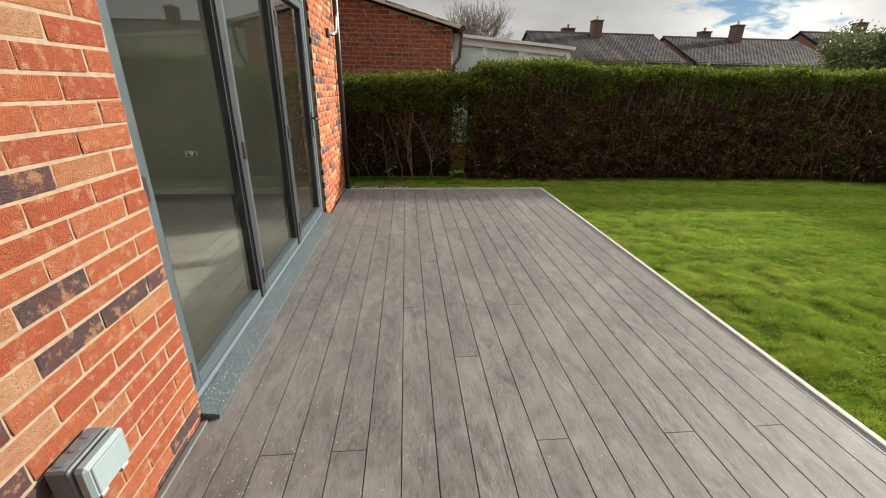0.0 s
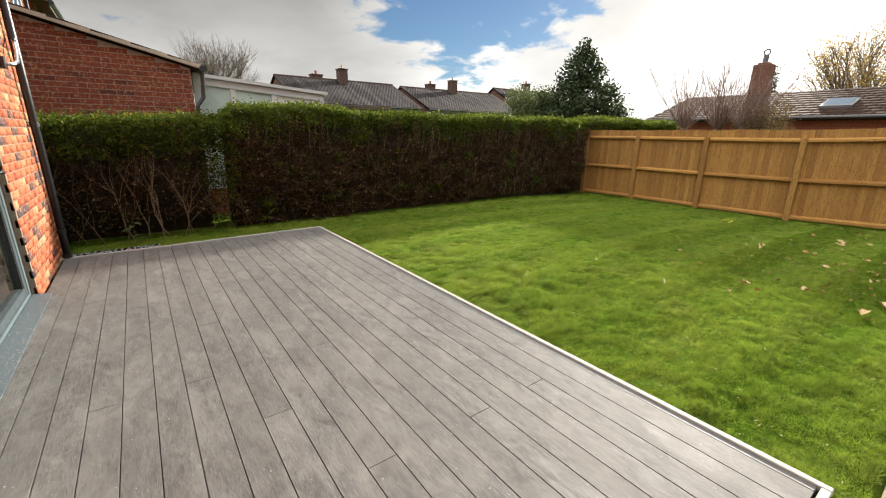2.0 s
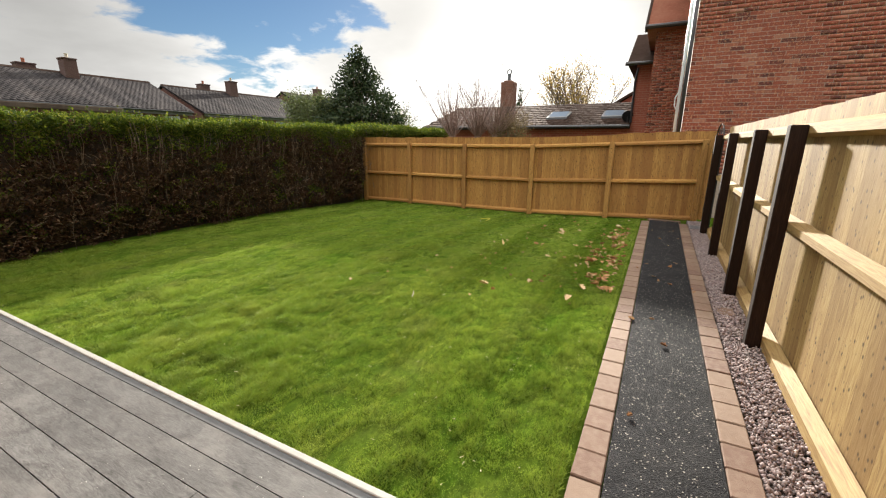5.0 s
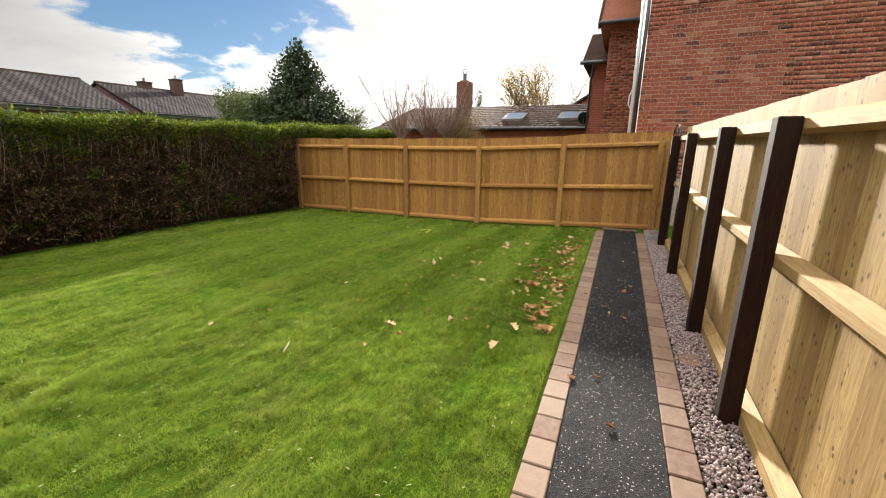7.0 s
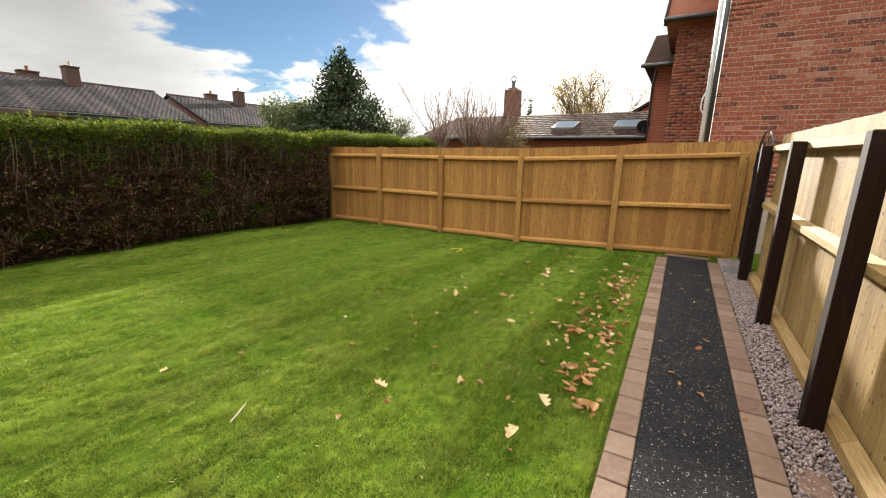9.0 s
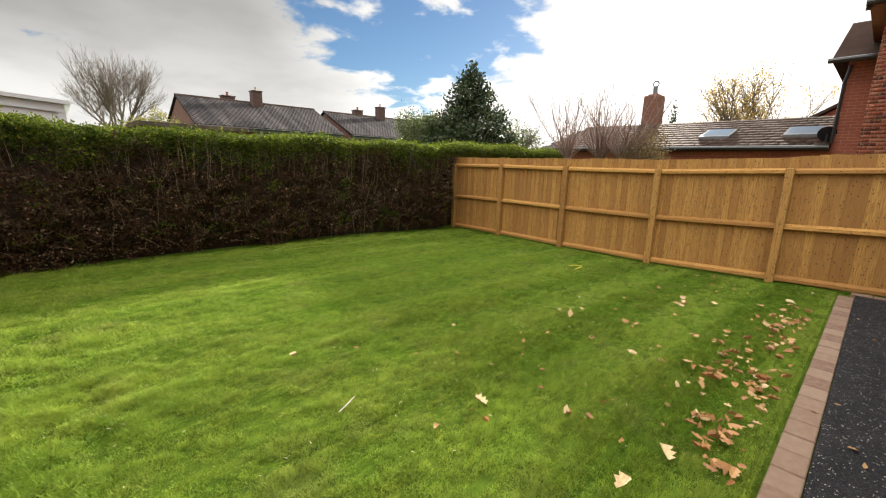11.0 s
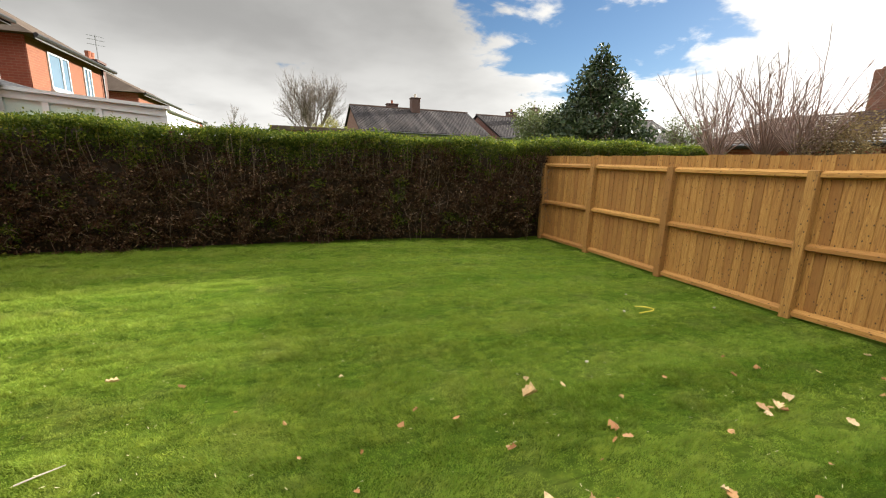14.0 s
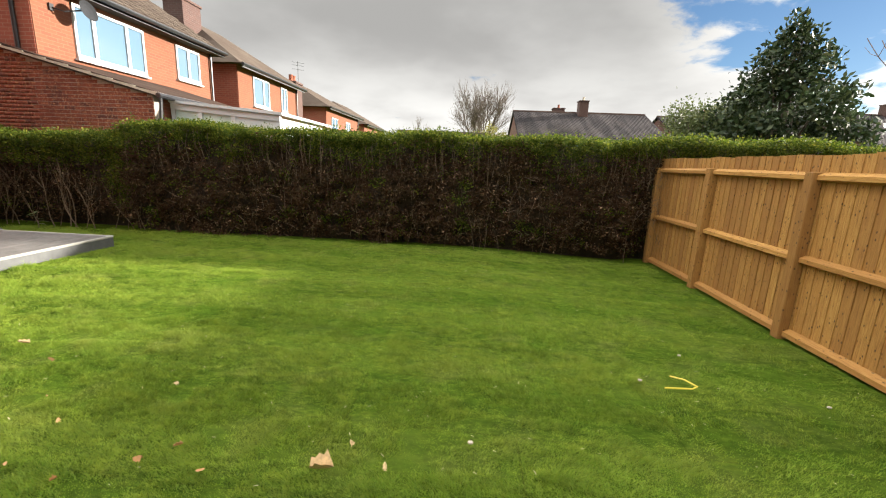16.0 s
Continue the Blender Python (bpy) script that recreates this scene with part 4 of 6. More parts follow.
def build_path():
    rng = random.Random(12)
    slab("path", box(-6, 10.16, -0.715, -0.205, -0.08, 0.0), M["tarmac"], "black speckled tarmac path", "path")
    slab("gravel_bed", box(-6, FX, RY - 0.06, -0.865, -0.08, -0.035), M["soil"], "dark soil bed under the gravel", "bed")
    edge = thing("path_edging", "brown concrete block edging along the path", "edging", kind="structure")
    bm = box(-0.0965, 0.0965, -0.0715, 0.0715, -0.06, 0.0, 0.006)
    me = bpy.data.meshes.new("sett")
    bm.to_mesh(me), bm.free()
    me.materials.append(M["sett"])

    def sett(x, y, turn=0.0):
        ob = new("sett", me)
        ob.parent = edge
        ob.location = (x, y, 0.004 + rng.uniform(-0.003, 0.003))
        ob.rotation_euler = (rng.uniform(-0.008, 0.008), rng.uniform(-0.008, 0.008), turn + rng.uniform(-0.012, 0.012))

    for k in range(80):
        x = -5.9 + k * 0.2
        if x < 10.15:
            sett(x, -0.128)
            sett(x, -0.792)
    for k in range(3):
        sett(10.24, -0.26 - 0.2 * k, math.pi / 2)
    sett(5.28, -0.97)
    # gravel: small angular stones heaped between edging and fence
    r = np.random.default_rng(4)
    n = 26000
    P = np.stack((r.uniform(-1.5, FX - 0.02, n), r.uniform(RY - 0.02, -0.875, n), r.uniform(-0.03, 0.008, n)), 1)
    for x in RP:
        P = P[~((abs(P[:, 0] - x) < 0.05) & (P[:, 1] < RY + 0.15) & (P[:, 1] > RY + 0.04))]
    n = len(P)
    base = np.array([(1, 0, 0), (-1, 0, 0), (0, 1, 0), (0, -1, 0), (0, 0, 1), (0, 0, -1)], float)
    S = r.uniform(0.008, 0.017, (n, 1, 1)) * (base[None] * r.uniform(0.6, 1.1, (n, 6, 1)) + r.uniform(-0.3, 0.3, (n, 6, 3)))
    F = np.array([(0, 2, 4), (2, 1, 4), (1, 3, 4), (3, 0, 4), (2, 0, 5), (1, 2, 5), (3, 1, 5), (0, 3, 5)])
    ob = raw_mesh("gravel", (P[:, None] + S).reshape(-1, 3), (np.arange(n)[:, None, None] * 6 + F[None]).reshape(-1, 3), M["gravel"])
    tagged(ob, "pinkish grey gravel chippings beside the fence", "gravel", kind="stuff")


# ---- plants ----


def leaf_cloud(P, size, rng, up=0.3):
    """Small pointed leaves, two triangles each, at the places P."""
    n = len(P)
    d = rng.normal(size=(n, 3))
    d[:, 2] = d[:, 2] * 0.8 + up
    d /= np.linalg.norm(d, axis=1, keepdims=True)
    s = np.cross(d, rng.normal(size=(n, 3)))
    s /= np.linalg.norm(s, axis=1, keepdims=True)
    L = size * rng.uniform(0.6, 1.3, (n, 1))
    V = np.stack((P, P + d * L * 0.5 + s * L * 0.26, P + d * L, P + d * L * 0.5 - s * L * 0.26), 1)
    return V.reshape(-1, 3), np.arange(4 * n).reshape(-1, 4)


def hedge_top(x):
    t = 1.86 + 0.05 * np.sin(x * 0.9) * np.sin(x * 0.37 + 1) + 0.03 * np.sin(x * 3.1)
    low = 1.66 + 0.03 * np.sin(x * 2.3)
    s = smoothstep((x - 1.0) / 0.3)
    return low * (1 - s) + t * s + 0.05 * smoothstep((x - 6) / 4)


def hedge_back(x):
    """The face steps back where the fence runs in behind it."""
    return 0.26 * smoothstep((x - 9.85) / 0.35)


def hedge_front(x, z):
    return 7.02 + 0.05 * np.sin(x * 1.7 + z) + 0.04 * np.sin(x * 4.3 - 2 * z) + 0.10 * smoothstep((0.9 - z) / 0.9) - 0.05 * smoothstep((z - 1.2) / 0.5) + hedge_back(x)


def build_hedge():
    rng = np.random.default_rng(11)
    h = thing("hedge", "clipped privet hedge, green on top and brown and bare below", "hedge")
    x0, x1 = -6.0, 15.5
    # near-black core; its colour stands in for the shade inside
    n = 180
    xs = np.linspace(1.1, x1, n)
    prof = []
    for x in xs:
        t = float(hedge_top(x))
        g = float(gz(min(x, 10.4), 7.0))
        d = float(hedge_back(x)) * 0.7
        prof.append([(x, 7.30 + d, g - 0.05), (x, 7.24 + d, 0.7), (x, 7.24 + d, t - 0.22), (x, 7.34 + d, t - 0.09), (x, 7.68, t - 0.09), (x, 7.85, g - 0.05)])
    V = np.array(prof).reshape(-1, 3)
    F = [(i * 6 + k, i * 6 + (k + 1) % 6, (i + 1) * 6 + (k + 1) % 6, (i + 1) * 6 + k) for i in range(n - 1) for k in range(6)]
    raw_mesh("shade_core", V, F, M["hedgecore"], h)["label"] = "near-black core, coloured as the shade inside the hedge"

    # the same shade-coloured core behind the thin left stretch
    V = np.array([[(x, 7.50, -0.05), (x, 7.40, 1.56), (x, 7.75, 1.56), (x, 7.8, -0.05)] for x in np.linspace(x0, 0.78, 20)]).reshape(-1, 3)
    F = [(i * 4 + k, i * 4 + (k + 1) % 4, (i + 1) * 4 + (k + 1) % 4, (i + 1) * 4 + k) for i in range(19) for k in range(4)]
    raw_mesh("shade_core", V, F, M["hedgecore"], h)["label"] = "near-black core, coloured as the shade inside the hedge"

    def sprays(clusters, per, xa, xb, zlo, spread, deep=0.06, shift=0.0):
        """Leaves in sprays over the face, each spray standing out or set back; told apart as green or dry by height."""
        cx = rng.uniform(xa, xb, clusters)
        cz = zlo + (hedge_top(cx) - 0.02 - zlo) * rng.uniform(0, 1, clusters) ** 0.9
        cy = hedge_front(cx, cz) + rng.exponential(deep, clusters) + 0.10 * value_noise(cx, cz, 0.19) + 0.05 * value_noise(cx + 3, cz + 3, 0.09) + shift
        line = 1.47 + 0.30 * value_noise(cx, cz * 0.5, 0.8) - 0.30 * smoothstep((3.0 - cx) / 1.6)
        patch = value_noise(cx + 31, cz, 0.35) > 0.74
        green = (cz > line + rng.normal(0, 0.12, clusters)) | patch | (rng.uniform(0, 1, clusters) < 0.06)
        C = np.stack((cx, cy, cz), 1)
        P = np.repeat(C, per, 0) + rng.normal(0, 1, (clusters * per, 3)) * np.array(spread)
        g = np.repeat(green, per)
        return P[g], P[~g]

    gt = sprays(900, 26, 1.15, x1, 1.62, (0.05, 0.03, 0.035))
    ga, da = sprays(5200, 26, 1.1, x1, 0.0, (0.05, 0.025, 0.035))
    gb, db = sprays(760, 22, x0, 1.2, 0.12, (0.06, 0.05, 0.05), 0.14)
    gb3 = sprays(90, 30, 0.72, 1.2, 0.45, (0.05, 0.05, 0.05), 0.10)
    gb2 = sprays(700, 30, x0, 1.2, 1.15, (0.06, 0.05, 0.05), 0.10)
    nt = 52000
    x = rng.uniform(x0, x1, nt)
    y = rng.uniform(6.98, 7.9, nt)
    tops = np.stack((x, y, hedge_top(x) + rng.normal(0, 0.03, nt) + 0.02 * value_noise(x, y, 0.15) - 0.10 * np.abs((y - 7.45) / 0.45) ** 4), 1)
    ns = 900
    x, y, hh = rng.uniform(x0, x1, ns), rng.uniform(7.0, 7.8, ns), rng.uniform(0.03, 0.13, ns)
    shoots = np.concatenate([np.stack((x, y, hedge_top(x) + hh * k), 1) for k in (0.2, 0.5, 0.8, 1.0)])
    P = np.concatenate((ga, gt[0], gt[1], gb, gb2[0], gb2[1], gb3[0], gb3[1], tops, shoots))
    v, f = leaf_cloud(P, 0.043, rng)
    tagged(raw_mesh("green_leaves", v, f, M["privet"], h), "small green privet leaves", kind="stuff")
    v, f = leaf_cloud(np.concatenate((da, db)), 0.046, rng, -0.1)
    tagged(raw_mesh("dry_leaves", v, f, M["dead"], h), "dry brown leaves", kind="stuff")
    # bare stems
    bm = bmesh.new()
    r = random.Random(6)

    def stem(x, y, z, hgt, lean, rad, forks):
        pts, q = [], Vector((x, y, z))
        d = Vector((lean, r.uniform(-0.12, 0.08), 1)).normalized()
        k = 6
        for i in range(k + 1):
            pts.append(q.copy())
            q = q + d * hgt / k
            d = (d + Vector((r.uniform(-0.42, 0.42), r.uniform(-0.14, 0.10), 0.10))).normalized()
        tube(pts, [rad * (1 - 0.75 * i / k) for i in range(k + 1)], 5, bm, False)
        for _ in range(forks):
            i = r.randrange(1, k - 1)
            stem(*pts[i], hgt * (1 - i / k) * 0.85, lean + r.uniform(-0.6, 0.6), rad * 0.55, 0)

    x = x0
    while x < x1:
        left = x < 1.4
        g, t = float(gz(min(x, 10.4), 7.0)), float(hedge_top(x))
        if left:
            stem(x, 7.0 + r.uniform(0, 0.25), g - 0.04, t * r.uniform(0.6, 0.95), r.uniform(-0.6, 0.6), r.uniform(0.004, 0.012), 5)
            x += r.uniform(0.07, 0.24)
        else:
            z = r.choice((g - 0.04, 0.5, 0.9, 1.1))
            stem(x, 7.06 + r.uniform(-0.05, 0.1), z, (t - z) * r.uniform(0.6, 0.95), r.uniform(-0.25, 0.25), r.uniform(0.0025, 0.0045), 1)
            x += r.uniform(0.05, 0.16)
    # bare upright shoots under the clipped green top
    x = 1.3
    while x < 12.0:
        zt = float(hedge_top(x)) - r.uniform(0.05, 0.2)
        L, lean = r.uniform(0.25, 0.7), r.uniform(-0.12, 0.12)
        y = float(hedge_front(x, 1.4)) - r.uniform(-0.03, 0.05)
        tube([(x - lean * L, y + 0.06, zt - L), (x - lean * L * 0.4 + r.uniform(-0.02, 0.02), y - 0.02, zt - L * 0.5), (x, y + 0.01, zt)], [0.0055, 0.004, 0.0022], 4, bm, False)
        x += abs(r.gauss(0, 0.085)) + 0.012
    for _ in range(420):
        x = r.uniform(1.4, x1)
        a = r.uniform(-1.3, 1.3)
        L, z = r.uniform(0.08, 0.22), r.uniform(0.1, 1.3)
        y = 7.02 + r.uniform(-0.04, 0.05)
        tube([(x, y, z), (x + math.sin(a) * L * 0.5, y - 0.03, z + math.cos(a) * L * 0.4), (x + math.sin(a) * L, y - 0.01, z + math.cos(a) * L * 0.6)], [0.005, 0.004, 0.002], 4, bm, False)
    tagged(part("stem_tangle", bm, M["stem"], h, "thin bare brown stems"), kind="stuff")
    # back of the thin stretch, seen through the stems
    q = sprays(1100, 22, x0, 0.95, 0.0, (0.08, 0.08, 0.08), 0.15, 0.32)
    raw = np.concatenate(q)
    v, f = leaf_cloud(raw, 0.045, rng)
    tagged(raw_mesh("inner_leaves", v, f, M["dead"], h), "dark leaves deep in the hedge", kind="stuff")
    s = thing("seedling", "young green broad-leaved plant under the hedge", "plant", at=(-0.25, 6.72, 0.0))
    for k in range(7):
        a, z = k * 0.9, 0.10 + 0.035 * k
        b = bmesh.new()
        q = [b.verts.new(Vector((math.cos(a) * u + math.sin(a) * w, math.sin(a) * u - math.cos(a) * w, z + 0.05 * u * 4 - u * u * 2.2))) for u, w in ((0.01, 0), (0.07, 0.035), (0.15, 0), (0.07, -0.035))]
        b.faces.new(q)
        part("leaf", b, M["bushleaf"], s)
    part("stalk", tube([(0, 0, -0.02), (0.005, 0, 0.16), (0, 0.01, 0.34)], [0.005, 0.004, 0.002], 5), M["stem"], s)


def grow(bm, r, p, d, length, rad, depth, tips, spread=0.55, droop=0.03, kids=3, sides=5, rise=(-0.2, 0.8)):
    """A tapering limb that forks; the ends are gathered in tips."""
    k = 4
    pts, q, dd = [p.copy()], p.copy(), d.copy()
    for i in range(k):
        dd = (dd + Vector((r.uniform(-1, 1), r.uniform(-1, 1), r.uniform(-0.6, 0.9))) * 0.13 + Vector((0, 0, droop))).normalized()
        q = q + dd * (length / k)
        pts.append(q.copy())
    tube(pts, [rad * (1 - 0.45 * i / k) for i in range(k + 1)], sides if depth > 1 else 3, bm, False)
    if depth == 0:
        tips.extend(pts[1:])
        return
    for j in range(kids):
        i = r.randrange(1, k + 1)
        side = Vector((r.uniform(-1, 1), r.uniform(-1, 1), r.uniform(*rise))).normalized()
        grow(bm, r, pts[i], (dd + side * spread * r.uniform(0.8, 1.5)).normalized(), length * r.uniform(0.58, 0.78), rad * 0.52, depth - 1, tips, spread, droop, kids, sides, rise)
    grow(bm, r, pts[-1], dd, length * 0.7, rad * 0.55, depth - 1, tips, spread, droop, kids, sides, rise)


def tree(name, label, at, first, rad, depth, seed, bark, spread=0.55, kids=3, stems=1, leaf=None, count=0, size=0.06, scatter=0.15, trunk=None, tilt=0.25, rise=(-0.2, 0.8), droop=0.03):
    r, rng = random.Random(seed), np.random.default_rng(seed)
    t = thing(name, label, name.split("_")[-1], at=at)
    bm, tips = bmesh.new(), []
    if trunk:
        tube([(0, 0, -0.1), (0.02, 0.0, trunk * 0.5), (0, 0, trunk)], [rad * 1.3, rad * 1.1, rad], 7, bm, False)
    for s in range(stems):
        d = Vector((r.uniform(-1, 1) * tilt, r.uniform(-1, 1) * tilt, 1)).normalized()
        grow(bm, r, Vector((r.uniform(-0.1, 0.1) * (stems > 1), r.uniform(-0.1, 0.1) * (stems > 1), trunk or -0.1)), d, first, rad, depth, tips, spread, droop, kids, 5, rise)
    part("trunk", bm, bark, t, "bare branching trunk and limbs")
    if leaf and count:
        T = np.array([tuple(p) for p in tips])
        P = T[rng.integers(0, len(T), count)] + rng.normal(0, scatter, (count, 3))
        v, f = leaf_cloud(P, size, rng)
        tagged(raw_mesh("crown", v, f, leaf, t), "leafy crown with gaps", kind="stuff")
    return t


def crown_bush(name, label, at, lobes, count, size, leaf, seed, core=True):
    """A bush of many small leaves laid on uneven lobes, with limbs inside."""
    rng, r = np.random.default_rng(seed), random.Random(seed)
    t = thing(name, label, name.split("_")[-1], at=at)
    bm = bmesh.new()
    tube([(0, 0, -0.1), (0.03, 0.02, 0.8), (0, 0, max(l[2] for l in lobes))], [0.10, 0.08, 0.012], 6, bm, False)
    Ps = []
    w = np.array([l[3] * l[3] * l[4] for l in lobes], float)
    w = w / w.sum()
    for (cx, cy, cz, rr, rh), wt in zip(lobes, w):
        n = int(count * wt)
        d = rng.normal(size=(n, 3))
        d /= np.linalg.norm(d, axis=1, keepdims=True)
        rad = np.clip(rng.normal(0.82, 0.22, (n, 1)), 0.2, 1.45)
        lump = 1 + 0.16 * np.sin(d[:, :1] * 9 + cx * 7) * np.sin(d[:, 1:2] * 8) + 0.12 * np.sin(d[:, 2:] * 13 + d[:, :1] * 11)
        Ps.append(np.array((cx, cy, cz)) + d * rad * lump * np.array((rr, rr, rh)))
        tube([(0, 0, cz * 0.35), (cx * 0.5, cy * 0.5, cz * 0.75), (cx, cy, cz + rh * 0.4)], [0.045, 0.03, 0.006], 5, bm, False)
    part("trunk", bm, M["bark"], t)
    v, f = leaf_cloud(np.concatenate(Ps), size, rng)
    tagged(raw_mesh("crown", v, f, leaf, t), "dense leaves with gaps at the outline", kind="stuff")
    return t


# ---- neighbouring buildings ----


def tile_rows(lo, hi, along, a, b, pitch, mat, parent, name="roof_tiles", lip=0.025):
    """Courses of tiles on a slope from lo to hi (each a cross-section point and height), run along an axis from a to b."""
    n = max(2, int(math.dist(lo, hi) / pitch))
    V, F = [], []
    cols = max(1, int((b - a) / 0.33))
    for i in range(n):
        p = [lo[k] + (hi[k] - lo[k]) * i / n for k in (0, 1)]
        q = [lo[k] + (hi[k] - lo[k]) * (i + 1.12) / n for k in (0, 1)]
        for c in range(cols):
            sh = 0.5 * (i % 2)
            u0, u1 = max(a, a + (b - a) * (c - sh) / cols), a + (b - a) * (c + 1 - sh) / cols - 0.002
            base = len(V)
            for u in (u0, u1):
                for (s, z) in ((p[0], p[1] + lip), (q[0], q[1] + 0.004), (q[0], q[1] - 0.03), (p[0], p[1] - 0.01)):
                    V.append((s, u, z) if along == "y" else (u, s, z))
            F += [(base + 0, base + 1, base + 5, base + 4), (base + 3, base + 0, base + 4, base + 7), (base, base + 3, base + 2, base + 1), (base + 4, base + 5, base + 6, base + 7), (base + 1, base + 2, base + 6, base + 5), (base + 2, base + 3, base + 7, base + 6)]
    return tagged(raw_mesh(name, V, F, mat, parent), kind="stuff")


def window_unit(parent, x, y0, y1, z0, z1, lights, out=1):
    """A white casement window on a wall that faces along x."""
    w = part("window", box(x - 0.02, x + 0.05, y0, y1, z0 - 0.05, z0 + 0.05), M["white"], parent, "white casement window")
    bars = [(y0, y0 + 0.06, z0, z1), (y1 - 0.06, y1, z0, z1), (y0, y1, z1 - 0.06, z1)]
    for f in lights:
        yc = y0 + (y1 - y0) * f
        bars.append((yc - 0.045, yc + 0.045, z0, z1))
    for k, (a, b, c, d) in enumerate(bars):
        part("window_frame", box(x - 0.02 + 0.002 * k, x + 0.04 + 0.002 * k, a, b, c + 0.05 * (k < 2), d), M["white"], w)
    part("pane", box(x + 0.004, x + 0.012, y0 + 0.05, y1 - 0.05, z0 + 0.04, z1 - 0.05), M["farglass"], w, "glass pane reflecting the sky")
    part("window_sill", box(x, x + 0.10, y0 - 0.05, y1 + 0.05, z0 - 0.09, z0 - 0.05), M["white"], w)


def m_farglass():
    n = Nodes("reflecting_pane").world()
    return n.done((0.10, 0.16, 0.22), 0.06, 0.0, 1.0)


M["farglass"] = m_farglass()


def chimney(parent, x, y, z0, z1, sx, sy, mat, pots=1, potmat=None):
    c = part("chimney", box(x - sx, x + sx, y - sy, y + sy, z0, z1, 0.01), mat, parent, "brick chimney stack")
    part("cap", box(x - sx - 0.05, x + sx + 0.05, y - sy - 0.05, y + sy + 0.05, z1, z1 + 0.10, 0.01), mat, c)
    for k in range(pots):
        dy = (k - (pots - 1) / 2) * 0.34
        part("chimney_pot", tube([(x, y + dy, z1 + 0.09), (x, y + dy, z1 + 0.28), (x, y + dy, z1 + 0.44)], [0.12, 0.10, 0.115], 10), potmat or M["tile_red"], c, "clay chimney pot")
    return c


NX = -1.65


def brick_house(name, label, y0, y1, eave, ridge, windows, hip=False, chim=None, near=False):
    h = thing(name, label, "house")
    part("wall", box(NX - 7, NX, y0, y1, -0.1, eave), M["wall_orange"], h, "orange brick rear wall")
    part("wall", box(NX - 7, NX - 0.02, y0 - 0.012, y0, -0.1, eave), M["wall_red"], h, "dark red brick side wall")
    e, xr = 0.35, NX - 3.5
    if hip:
        b = bmesh.new()
        c = [b.verts.new(v) for v in ((NX + e, y0 - e, eave), (NX + e, y1 + e, eave), (NX - 7 - e, y1 + e, eave), (NX - 7 - e, y0 - e, eave), (xr, y0 + 2.8, ridge), (xr, y1 - 0.3, ridge))]
        for q in ((0, 1, 5, 4), (1, 2, 5), (2, 3, 4, 5), (3, 0, 4), (0, 3, 2, 1)):
            b.faces.new([c[i] for i in q])
        bmesh.ops.recalc_face_normals(b, faces=b.faces[:])
        part("roof", b, M["tile_brown"], h, "brown tiled hipped roof")
    else:
        part("roof", prism([(NX + e, eave), (xr, ridge), (NX - 7 - e, eave), (NX - 7 - e, eave - 0.12), (NX + e, eave - 0.12)], "y", y0 - 0.25, y1 + 0.25), M["tile_brown"], h, "brown tiled roof")
        tile_rows((NX + e, eave + 0.02), (xr, ridge + 0.02), "y", y0 - 0.25, y1 + 0.25, 0.3, M["tile_brown"], h)
    part("gutter", tube([(NX + e + 0.04, y0 - 0.3, eave - 0.02), (NX + e + 0.04, y1 + 0.3, eave - 0.02)], 0.06, 8), M["black"], h, "black gutter")
    part("fascia_board", box(NX + e - 0.03, NX + e, y0 - 0.25, y1 + 0.25, eave - 0.13, eave - 0.02), M["fascia"], h, "dark fascia")
    part("downpipe", tube([(NX + 0.06, y1 - 0.1, -0.1), (NX + 0.06, y1 - 0.1, eave)], 0.035, 8), M["black"], h)
    for a, b2, c, d, l in windows:
        window_unit(h, NX, a, b2, c, d, l)
    if chim:
        chimney(h, *chim)
    return h


